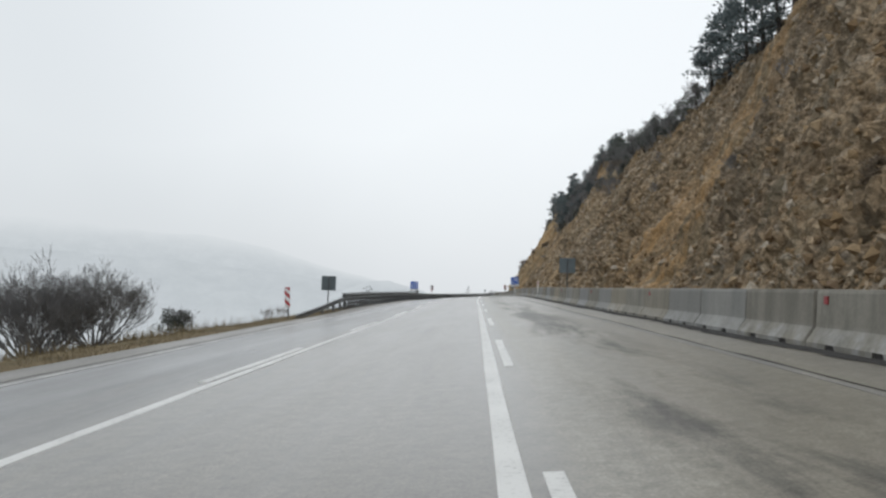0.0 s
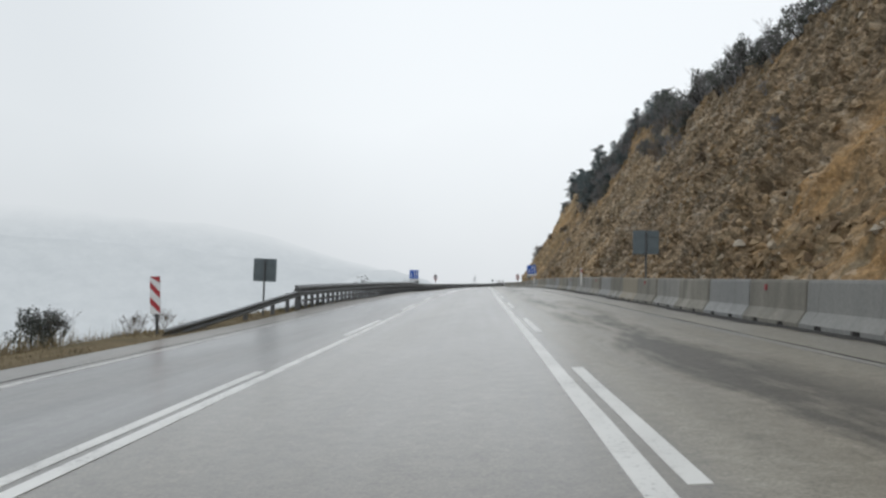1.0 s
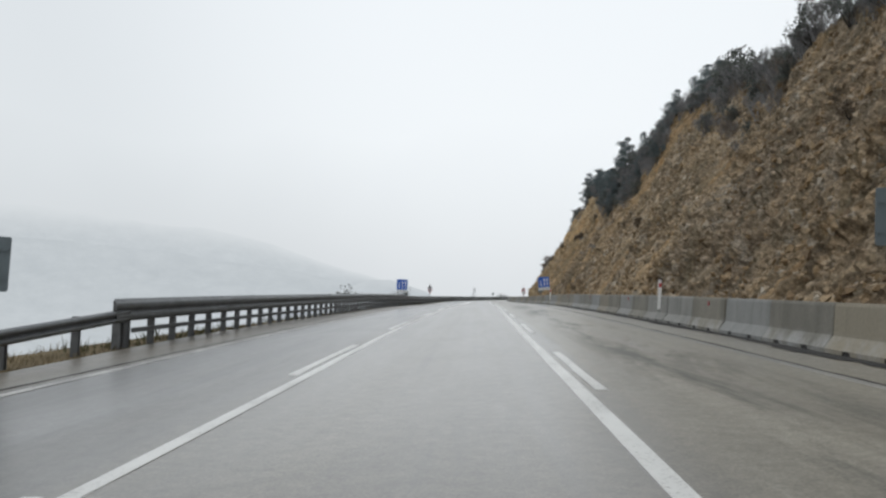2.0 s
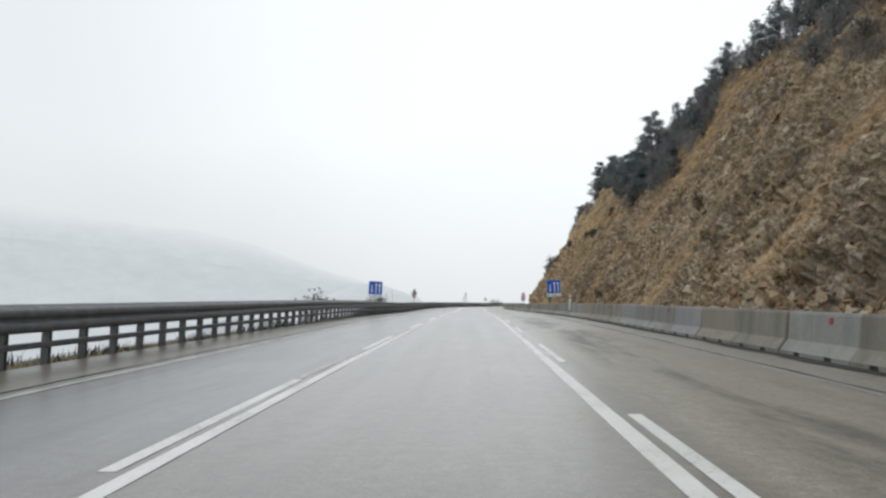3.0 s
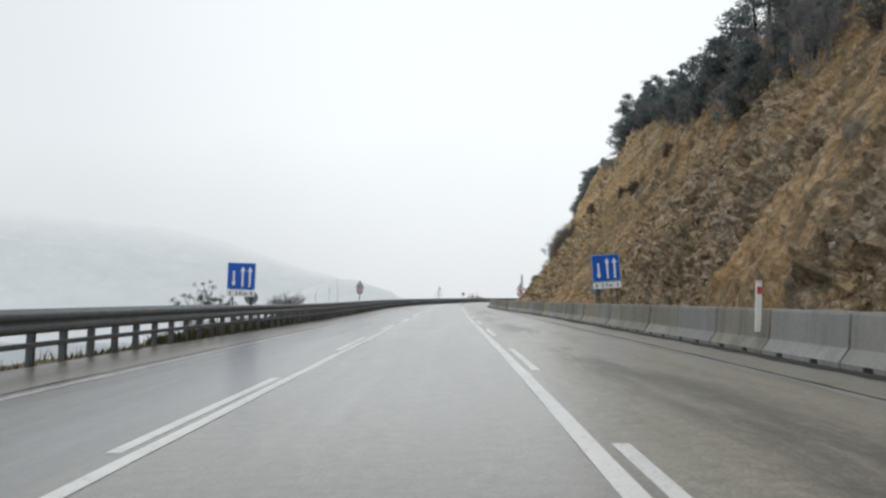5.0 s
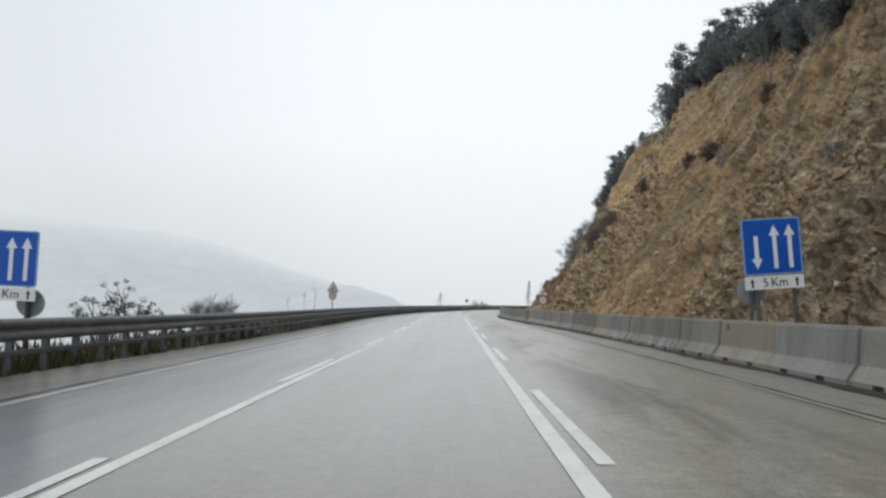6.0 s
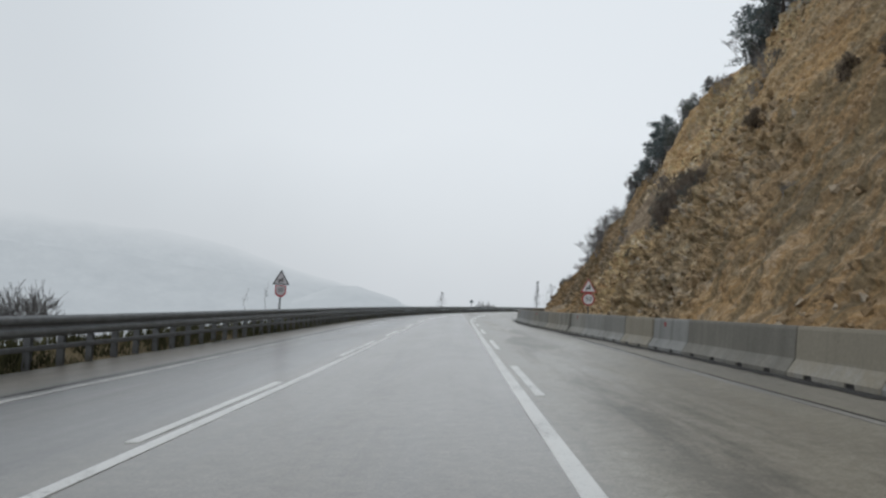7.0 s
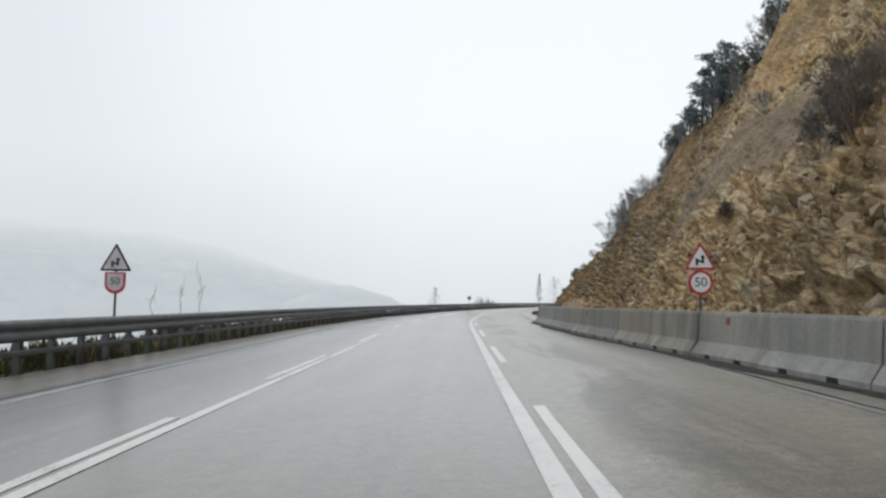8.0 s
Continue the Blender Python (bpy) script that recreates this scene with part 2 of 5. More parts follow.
def cliff_material():
    k = Mat("ochre_rock_face", 0.95, 0, 0.12)
    big = k.noise(0.085, 5, 0.6, (0.6, 1, 0.6), (0.35, 0, 0), 0.9)
    midn = k.noise(0.45, 6, 0.72, (0.4, 1, 0.4), (0.35, 0, 0), 0.9)
    run = k.noise(0.9, 5, 0.68, (0.16, 1, 0.16), (0.3, 0, 0), 0.5)
    wash = k.noise(1.5, 5, 0.7, (0.13, 1, 0.13), (0.34, 0, 0), 0.35)
    fine = k.noise(2.4, 7, 0.78)
    tiny = k.noise(9, 5, 0.75)
    block = k.warped(0.85, 0.9, 0.55, (1, 1, 1.25), (0.5, 0.2, 0))
    chip = k.warped(3.4, 2.8, 0.18, (1, 1, 1.2), (0.4, 0.3, 0))
    soil, slide = k.attribute("soil"), k.attribute("slide")
    sep, rng = k.n.new("ShaderNodeSeparateXYZ"), k.n.new("ShaderNodeMapRange")
    k.l.new(k.geo.outputs["Position"], sep.inputs[0])
    rng.inputs["From Min"].default_value, rng.inputs["From Max"].default_value = 0.0, 300.0
    k.l.new(sep.outputs["Y"], rng.inputs["Value"])
    # the beds turn from grey-brown to ochre along the cutting, and back past the crag
    bed = k.ramp(rng.outputs["Result"], [(0.0, 0.15), (0.22, 0.15), (0.293, 0.28), (0.367, 0.22), (0.44, 0.20), (0.506, 0.40), (0.557, 1.0), (0.60, 0.95), (0.665, 0.42), (0.80, 0.30)])
    stone = k.math("ADD", k.math("MULTIPLY", block, 0.24), k.math("ADD", k.math("MULTIPLY", chip, 0.24), k.math("MULTIPLY", midn, 0.52)))
    dull = k.ramp(stone, [(0.30, (0.112, 0.084, 0.061)), (0.41, (0.198, 0.148, 0.102)), (0.51, (0.268, 0.20, 0.134)), (0.61, (0.345, 0.272, 0.194)), (0.72, (0.43, 0.38, 0.315))])
    ochre = k.ramp(stone, [(0.28, (0.30, 0.213, 0.122)), (0.38, (0.585, 0.425, 0.232)), (0.48, (0.71, 0.53, 0.30)), (0.58, (0.75, 0.60, 0.39)), (0.68, (0.75, 0.67, 0.54))])
    c = k.mix(bed, dull, ochre)
    c = k.mix(k.math("MULTIPLY", k.ramp(big, [(0.38, 0.6), (0.56, 0.0)]), k.math("SUBTRACT", 1.15, bed)), c, k.ramp(stone, [(0.25, (0.10, 0.087, 0.072)), (0.5, (0.205, 0.176, 0.144)), (0.75, (0.34, 0.31, 0.27))]))
    c = k.mix(0.6, c, k.ramp(fine, [(0.34, 0.14), (0.66, 0.86)]), "OVERLAY")
    earth = k.mix(bed, k.ramp(run, [(0.3, (0.165, 0.104, 0.05)), (0.5, (0.25, 0.155, 0.07)), (0.7, (0.33, 0.207, 0.095))]),
                  k.ramp(run, [(0.3, (0.215, 0.135, 0.064)), (0.5, (0.32, 0.20, 0.095)), (0.7, (0.42, 0.275, 0.136))]))
    earth = k.mix(0.3, earth, k.ramp(fine, [(0.34, 0.2), (0.66, 0.8)]), "OVERLAY")
    earth = k.mix(k.ramp(midn, [(0.36, 0.4), (0.50, 0.0)]), earth, (0.145, 0.105, 0.068))
    earth = k.mix(k.ramp(chip, [(0.68, 0.0), (0.76, 0.4)]), earth, (0.42, 0.335, 0.235))
    # moss and dead grass in the runnels, rusty earth where it has slipped lately
    earth = k.mix(k.ramp(wash, [(0.42, 0.65), (0.53, 0.0)]), earth, (0.135, 0.122, 0.072))
    earth = k.mix(k.ramp(k.math("ADD", k.math("MULTIPLY", big, 0.5), k.math("MULTIPLY", run, 0.5)), [(0.50, 0.0), (0.60, 0.6)]), earth, (0.37, 0.205, 0.07))
    c = k.mix(k.math("MULTIPLY", soil, 0.78), c, earth)
    c = k.mix(k.math("MULTIPLY", slide, 0.9), c, k.ramp(run, [(0.3, (0.18, 0.142, 0.105)), (0.7, (0.275, 0.22, 0.163))]))
    beds = k.strata(0.75, 0.62)
    c = k.mix(k.math("MULTIPLY", k.ramp(beds, [(0.38, 0.85), (0.47, 0.0)]), k.math("SUBTRACT", 1.0, k.math("MULTIPLY", bed, 0.45))), c, k.mix(0.45, c, (0.05, 0.043, 0.034)))
    c = k.mix(k.ramp(beds, [(0.56, 0.0), (0.66, 0.45)]), c, k.mix(0.5, c, (0.47, 0.40, 0.29)))
    # rain-washed streaks, and lichen that greys the old beds
    c = k.mix(k.math("MULTIPLY", k.ramp(wash, [(0.40, 0.6), (0.52, 0.0)]), k.math("SUBTRACT", 1.1, bed)), c, (0.105, 0.088, 0.066))
    c = k.mix(k.math("MULTIPLY", k.ramp(wash, [(0.60, 0.0), (0.72, 0.4)]), k.math("SUBTRACT", 1.05, bed)), c, (0.36, 0.315, 0.245))
    c = k.mix(k.math("MULTIPLY", k.ramp(run, [(0.52, 0.0), (0.66, 0.5)]), k.math("SUBTRACT", 1.05, bed)), c, (0.16, 0.15, 0.105))
    # darker brown along the joints of the broken stone
    rock = k.math("SUBTRACT", 1.0, k.math("MULTIPLY", soil, 0.7))
    joint, small_joint = k.ramp(k.cracks(1.7, 1.6, 0.3), [(0.0, 1.0), (0.08, 0.0)]), k.ramp(k.cracks(4.2, 3.0, 0.14), [(0.0, 1.0), (0.09, 0.0)])
    gap = k.math("MULTIPLY", k.math("MAXIMUM", joint, k.math("MULTIPLY", small_joint, 0.6)), k.math("MULTIPLY", rock, k.ramp(fine, [(0.38, 1.0), (0.60, 0.15)])))
    c = k.mix(k.math("MULTIPLY", gap, 0.55), c, (0.115, 0.088, 0.058))
    c = k.mix(0.5, c, k.ramp(tiny, [(0.34, 0.18), (0.66, 0.82)]), "OVERLAY")
    k.color(c)
    lumps = k.math("ADD", fine, k.math("ADD", k.math("MULTIPLY", tiny, 0.4), k.math("MULTIPLY", chip, 0.35)))
    return k.bump(k.math("MULTIPLY", k.math("SUBTRACT", lumps, k.math("MULTIPLY", gap, 0.5)), rock), 0.9, 0.16).m


def rock_material():
    k = Mat("loose_rock", 0.95, 0, 0.15)
    fine = k.noise(5, 5, 0.7)
    c = k.ramp(k.each(), [(0.0, (0.15, 0.11, 0.07)), (0.4, (0.24, 0.17, 0.098)), (0.75, (0.29, 0.22, 0.14)), (1.0, (0.32, 0.28, 0.22))])
    c = k.mix(0.6, c, k.ramp(fine, [(0.3, 0.25), (0.7, 0.75)]), "OVERLAY")
    return k.color(c).bump(fine, 0.6, 0.05).m


def rubble_material():
    k = Mat("small_rubble", 0.95, 0, 0.15)
    fine = k.noise(6, 5, 0.7)
    c = k.ramp(k.island(), [(0.0, (0.14, 0.10, 0.065)), (0.4, (0.24, 0.168, 0.095)), (0.75, (0.31, 0.235, 0.15)), (1.0, (0.36, 0.32, 0.26))])
    c = k.mix(0.6, c, k.ramp(fine, [(0.3, 0.25), (0.7, 0.75)]), "OVERLAY")
    return k.color(c).bump(fine, 0.6, 0.04).m


def ground_material():
    k = Mat("verge_and_fogged_valley", 1.0, 0, 0.1)
    n1, n2, n3 = k.noise(0.6, 5, 0.7), k.noise(12, 5, 0.75), k.noise(0.02, 6, 0.65)
    c = k.ramp(n1, [(0.3, (0.10, 0.082, 0.05)), (0.6, (0.19, 0.15, 0.092)), (0.8, (0.125, 0.118, 0.068))])
    c = k.mix(0.5, c, k.ramp(n2, [(0.3, 0.2), (0.7, 0.8)]), "OVERLAY")
    # pale valley tone: fog put into the ground colour, like thin snow
    fog_tone = k.ramp(n3, [(0.35, (0.40, 0.42, 0.44)), (0.7, (0.52, 0.545, 0.565))])
    edge = k.math("ADD", k.attribute("fog_tone"), k.math("MULTIPLY", k.math("SUBTRACT", n1, 0.5), 0.9))
    c = k.mix(k.ramp(edge, [(0.42, 0.0), (0.58, 1.0)]), c, fog_tone)
    return k.color(c).bump(n2, 0.7, 0.05).m


def simple(name, col, rough=0.7, metal=0.0, var=0.25, scale=6.0, spec=0.4, bump=0.15):
    k = Mat(name, rough, metal, spec)
    n1, n2 = k.noise(scale, 5, 0.7), k.noise(scale * 0.12, 3, 0.6)
    c = k.ramp(n1, [(0.3, tuple(v * (1 - var) for v in col)), (0.7, tuple(min(v * (1 + var), 1) for v in col))])
    c = k.mix(k.ramp(n2, [(0.4, 0.0), (0.75, 0.5)]), c, tuple(v * (1 - 1.4 * var) for v in col))
    return k.color(c).bump(n1, bump, 0.01).m


def leaf_material(name, dark, light):
    k = Mat(name, 0.8, 0, 0.2)
    c = k.ramp(k.island(), [(0.0, dark), (0.7, light), (1.0, tuple(v * 1.25 for v in light))])
    n = k.noise(0.9, 3, 0.6)
    c = k.mix(0.5, c, k.ramp(n, [(0.3, 0.3), (0.7, 0.7)]), "OVERLAY")
    k.color(c)
    thin, both = k.n.new("ShaderNodeBsdfTranslucent"), k.n.new("ShaderNodeMixShader")
    both.inputs[0].default_value = 0.5
    k.l.new(c, thin.inputs["Color"])
    k.l.new(k.b.outputs[0], both.inputs[1])
    k.l.new(thin.outputs[0], both.inputs[2])
    k.l.new(both.outputs[0], k.n["Material Output"].inputs["Surface"])
    return k.m


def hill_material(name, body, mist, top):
    """Distant hill with fog painted into its emission: pale and glowing like the cloud round it, faded to mist colour
    towards its top and foot.
    """
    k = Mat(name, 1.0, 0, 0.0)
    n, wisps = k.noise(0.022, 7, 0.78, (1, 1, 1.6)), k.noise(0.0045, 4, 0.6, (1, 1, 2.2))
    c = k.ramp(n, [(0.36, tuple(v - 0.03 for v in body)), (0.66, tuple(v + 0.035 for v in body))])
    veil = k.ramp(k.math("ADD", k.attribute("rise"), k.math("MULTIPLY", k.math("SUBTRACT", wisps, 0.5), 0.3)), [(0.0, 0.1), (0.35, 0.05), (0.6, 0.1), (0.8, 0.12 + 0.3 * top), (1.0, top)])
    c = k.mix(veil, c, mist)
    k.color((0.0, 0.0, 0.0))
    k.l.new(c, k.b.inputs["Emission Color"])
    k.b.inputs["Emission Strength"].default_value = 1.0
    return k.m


ASPHALT = asphalt_material()
WHITE_PAINT = paint_material("worn_white_paint", (0.68, 0.68, 0.655), 0.36)
OLD_PAINT = paint_material("faded_edge_paint", (0.36, 0.34, 0.29), 0.50)
EDGE_PAINT = paint_material("dirty_edge_paint", (0.50, 0.49, 0.46), 0.45)
CONCRETE = concrete_material()
CLIFF = cliff_material()
ROCK = rock_material()
RUBBLE = rubble_material()
GROUND = ground_material()
STEEL = simple("dull_galvanised_steel", (0.165, 0.174, 0.178), 0.55, 0.3, 0.25, 3.0)
DARK_STEEL = simple("dark_wet_steel", (0.13, 0.136, 0.142), 0.6, 0.25, 0.25, 4.0)
SIGN_BACK = simple("grey_sign_back", (0.13, 0.16, 0.175), 0.55, 0.2, 0.12, 3.0)
ROUND_BACK = simple("pale_sign_back", (0.27, 0.31, 0.315), 0.5, 0.15, 0.15, 4.0)
SIGN_BLUE = simple("sign_blue", (0.004, 0.09, 0.47), 0.4, 0.0, 0.08, 2.0, bump=0.03)
SIGN_WHITE = simple("sign_white", (0.76, 0.78, 0.80), 0.45, 0.0, 0.06, 3.0, bump=0.03)
SIGN_RIM = simple("pale_blue_rim", (0.22, 0.36, 0.58), 0.45, 0.0, 0.1, 3.0, bump=0.03)
REFLECTOR_RED = simple("dull_red_reflector", (0.26, 0.02, 0.025), 0.5, 0.0, 0.2, 8.0, bump=0.03)
SIGN_RED = simple("sign_red", (0.42, 0.045, 0.055), 0.45, 0.0, 0.12, 3.0, bump=0.03)
SIGN_BLACK = simple("sign_black", (0.02, 0.02, 0.022), 0.5, 0.0, 0.1, 3.0, bump=0.03)
SIGN_GREY = simple("faded_sign_face", (0.52, 0.50, 0.52), 0.5, 0.0, 0.2, 5.0, bump=0.03)
PIPE_GREY = simple("grey_post_paint", (0.10, 0.105, 0.11), 0.6, 0.2, 0.15, 5.0)
PLASTIC_WHITE = simple("white_plastic", (0.66, 0.66, 0.64), 0.5, 0.0, 0.08, 5.0, bump=0.03)
# wet dirt and tar; also the painted shade inside the barrier slots
DIRT_AND_SLOT = simple("wet_dirt_and_slot_shade", (0.032, 0.03, 0.028), 0.9, 0.0, 0.4, 8.0)
BARK = simple("dark_bark", (0.055, 0.045, 0.038), 0.95, 0.0, 0.3, 9.0)
BRUSH = simple("brown_brushwood", (0.165, 0.135, 0.11), 0.95, 0.0, 0.3, 9.0)
TWIG = simple("bare_twig_bark", (0.195, 0.192, 0.192), 0.95, 0.0, 0.3, 9.0)
# needles and shrub leaves: haze put into the colour, lifted towards blue-grey
NEEDLES = leaf_material("hazed_pine_needles", (0.098, 0.122, 0.126), (0.17, 0.20, 0.203))
SHRUB = leaf_material("hazed_shrub_leaves", (0.085, 0.095, 0.09), (0.155, 0.165, 0.15))
DRYLEAF = leaf_material("dry_brown_leaves", (0.12, 0.098, 0.075), (0.25, 0.205, 0.155))
# far poplars: fog painted in as a very pale twig colour
POPLAR = leaf_material("fog_pale_twigs", (0.36, 0.365, 0.37), (0.47, 0.475, 0.48))
DRYGRASS = leaf_material("dry_grass_blades", (0.10, 0.082, 0.05), (0.235, 0.19, 0.12))
WEEDS = leaf_material("dark_weeds", (0.03, 0.035, 0.018), (0.09, 0.085, 0.045))
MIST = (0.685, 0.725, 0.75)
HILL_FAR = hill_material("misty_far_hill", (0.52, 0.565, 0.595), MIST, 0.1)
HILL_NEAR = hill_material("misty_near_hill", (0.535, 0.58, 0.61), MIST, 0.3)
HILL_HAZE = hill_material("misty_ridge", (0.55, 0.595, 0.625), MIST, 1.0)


# ---- mesh helpers ----
def mesh_from(name, verts, faces, mats, smooth=False, index=None):
    me = bpy.data.meshes.new(name)
    me.from_pydata([tuple(v) for v in verts], [], [tuple(f) for f in faces])
    for m in mats if isinstance(mats, (list, tuple)) else [mats]:
        me.materials.append(m)
    if index is not None:
        me.polygons.foreach_set("material_index", index)
    if smooth:
        me.polygons.foreach_set("use_smooth", [True] * len(me.polygons))
    me.update()
    return me


def piece(name, me, parent=None, m=None, label=""):
    ob = new(name, me)
    if parent is not None:
        ob.parent = parent
    if m is not None:
        ob.matrix_basis = m
    if label:
        ob["label"] = label
    return ob


def part(name, bm, material, parent, label="", smooth=False):
    me = bpy.data.meshes.new(name)
    bm.to_mesh(me)
    bm.free()
    me.materials.append(material)
    if smooth:
        me.polygons.foreach_set("use_smooth", [True] * len(me.polygons))
    return piece(name, me, parent, None, label)


def box_bm(x0, x1, y0, y1, z0, z1, bevel=0.0):
    bm = bmesh.new()
    bmesh.ops.create_cube(bm, size=1.0, matrix=Matrix.LocRotScale(((x0 + x1) / 2, (y0 + y1) / 2, (z0 + z1) / 2), None, (x1 - x0, y1 - y0, z1 - z0)))
    if bevel:
        bmesh.ops.bevel(bm, geom=bm.edges[:], offset=bevel, segments=2, affect="EDGES")
    return bm


def pipe_bm(x, y, z0, z1, r, seg=10):
    bm = bmesh.new()
    bmesh.ops.create_cone(bm, cap_ends=True, segments=seg, radius1=r, radius2=r, depth=z1 - z0, matrix=Matrix.Translation((x, y, (z0 + z1) / 2)))
    return bm


def plate_bm(outline, y0, y1, bevel=0.0):
    """An upright plate with this outline (x, z), from y0 (its face) to y1."""
    bm = bmesh.new()
    vs = [bm.verts.new((x, y0, z)) for x, z in outline]
    f = bm.faces.new(vs)
    r = bmesh.ops.extrude_face_region(bm, geom=[f])
    bmesh.ops.translate(bm, verts=[v for v in r["geom"] if isinstance(v, bmesh.types.BMVert)], vec=(0, y1 - y0, 0))
    bmesh.ops.recalc_face_normals(bm, faces=bm.faces[:])
    if bevel:
        bmesh.ops.bevel(bm, geom=bm.edges[:], offset=bevel, segments=1, affect="EDGES")
    return bm


def thing(name, m, label, category, group="", kind=""):
    ob = new(name)
    ob.matrix_basis = m
    ob.empty_display_size = 0.2
    return tagged(ob, label, category, group, kind)


# ---- value noise on arrays ----
def hash3(i, j, k, seed):
    n = (i.astype(np.int64) * 374761393 + j.astype(np.int64) * 668265263 + k.astype(np.int64) * 2147483647 + seed * 1274126177) & 0xFFFFFFFF
    n = ((n ^ (n >> 13)) * 1274126177) & 0xFFFFFFFF
    n = ((n ^ (n >> 16)) * 2246822519) & 0xFFFFFFFF
    return ((n ^ (n >> 15)) & 0xFFFFFF) / float(0xFFFFFF)


def vnoise(p, scale, seed=0):
    q = p * scale
    i = np.floor(q)
    u = q - i
    u = u * u * (3 - 2 * u)
    i = i.astype(np.int64)
    r = 0.0
    for a in (0, 1):
        for b in (0, 1):
            for c in (0, 1):
                wgt = (u[:, 0] if a else 1 - u[:, 0]) * (u[:, 1] if b else 1 - u[:, 1]) * (u[:, 2] if c else 1 - u[:, 2])
                r = r + wgt * hash3(i[:, 0] + a, i[:, 1] + b, i[:, 2] + c, seed)
    return r * 2 - 1


def fbm(p, scale, octaves=4, gain=0.5, seed=0):
    r, amp = 0.0, 1.0
    for o in range(octaves):
        r = r + amp * vnoise(p + 17.3 * o, scale * 2 ** o, seed + o)
        amp *= gain
    return r


def cells(p, scale, seed=0):
    """Blocky relief: for each point the random height of its nearest cell, tilted across the cell."""
    q = p * scale
    i = np.floor(q).astype(np.int64)
    best, val = np.full(len(p), 9e9), np.zeros(len(p))
    for a in (-1, 0, 1):
        for b in (-1, 0, 1):
            for c in (-1, 0, 1):
                ii, jj, kk = i[:, 0] + a, i[:, 1] + b, i[:, 2] + c
                o = np.stack([ii + hash3(ii, jj, kk, seed), jj + hash3(ii, jj, kk, seed + 1), kk + hash3(ii, jj, kk, seed + 2)], -1)
                dv = q - o
                d = (dv ** 2).sum(1)
                t = np.stack([hash3(ii, jj, kk, seed + 4), hash3(ii, jj, kk, seed + 5), hash3(ii, jj, kk, seed + 6)], -1) * 2 - 1
                h = hash3(ii, jj, kk, seed + 3) * 2 - 1 + 0.9 * (t * dv).sum(1)
                near = d < best
                best, val = np.where(near, d, best), np.where(near, h, val)
    return val


# ---- the road's line ----
STEP = 20.0
LINE_X = [0.166, 0.145, 0.124, 0.056, 0.152, 0.299, 0.357, 0.469, 0.572, 0.706, 0.77, 0.808, 0.857, 0.957, 1.057]
LINE_Z = [0.096, 0.001, -0.127, -0.217, -0.409, -0.67, -1.043, -1.442, -1.742, -2.042, -2.337, -2.60, -2.84, -3.03, -3.18]
FALL = 0.0566


def glide(knots, y):
    c = np.array(knots)
    y = np.asarray(y, float)
    u = np.clip(y / STEP, 0, len(c) - 1.001)
    i = np.floor(u).astype(int)
    a = u - i
    p0, p1, p2, p3 = c[np.maximum(i - 1, 0)], c[i], c[np.minimum(i + 1, len(c) - 1)], c[np.minimum(i + 2, len(c) - 1)]
    r = 0.5 * (2 * p1 + (p2 - p0) * a + (2 * p0 - 5 * p1 + 4 * p2 - p3) * a * a + (3 * p1 - p0 - 3 * p2 + p3) * a ** 3)
    return r + np.maximum(y / STEP - (len(c) - 1), 0) * (c[-1] - c[-2])


def bend(y):
    """The right-hand bend at the end of the cutting, straight again after it."""
    d = np.clip(np.asarray(y, float) - 178, 0, 150)
    return 0.0012 * d * d + 0.36 * np.maximum(np.asarray(y, float) - 328, 0)


def road_x(y):
    return glide(LINE_X, y) + bend(y)


def road_z(y):
    return glide(LINE_Z, y)


def heading(y):
    return np.arctan((road_x(np.asarray(y) + 0.5) - road_x(np.asarray(y) - 0.5)))


def spot(y, lat, dz=0.0):
    """World places at chainage y, lat metres to the right of the solid line, dz over the paved plane."""
    y, lat = np.asarray(y, float), np.asarray(lat, float)
    a = heading(y)
    return np.stack(np.broadcast_arrays(road_x(y) + lat * np.cos(a), y - lat * np.sin(a), road_z(y) + FALL * np.clip(lat, -14, 8) + dz), -1)


def stand(y, lat, dz=0.0, turn=0.0):
    p = spot(y, lat, dz)
    return pose(float(p[0]), float(p[1]), float(p[2]), 0, 0, -math.degrees(float(heading(y))) + turn)


def smooth01(u):
    u = np.clip(u, 0, 1)
    return u * u * (3 - 2 * u)


def barrier_lat(y):
    return 4.69 - 1.49 * smooth01((np.asarray(y, float) - 138) / 38) + 0.12 * np.maximum(np.asarray(y, float) - 184, 0)


def pave_lat(y):
    return -8.35 - 0.75 * smooth01((np.asarray(y, float) - 40) / 20) - 0.45 * smooth01((np.asarray(y, float) - 66) / 50)


def strip(name, y0, y1, lat0, lat1, dz, mat, dy=2.0, wob=0.0, seed=0):
    """A thin band along the road, given as one mesh of its own."""
    n = max(2, int((y1 - y0) / dy) + 1)
    ys = np.linspace(y0, y1, n)
    rnd = np.random.RandomState(seed)
    a = spot(ys, lat0 + wob * rnd.randn(n), dz)
    b = spot(ys, lat1 + wob * rnd.randn(n), dz)
    lo = spot(ys, lat0, 0.0005), spot(ys, lat1, 0.0005)
    v = np.concatenate([a, b, lo[0], lo[1]])
    f = []
    for i in range(n - 1):
        f += [(i, i + n, i + n + 1, i + 1), (i + 1, i + 1 + 2 * n, i + 2 * n, i), (i + n, i + 3 * n, i + 3 * n + 1, i + n + 1)]
    f += [(0, 2 * n, 3 * n, n), (n - 1, 2 * n - 1, 4 * n - 1, 3 * n - 1)]
    return mesh_from(name, v, f, mat)


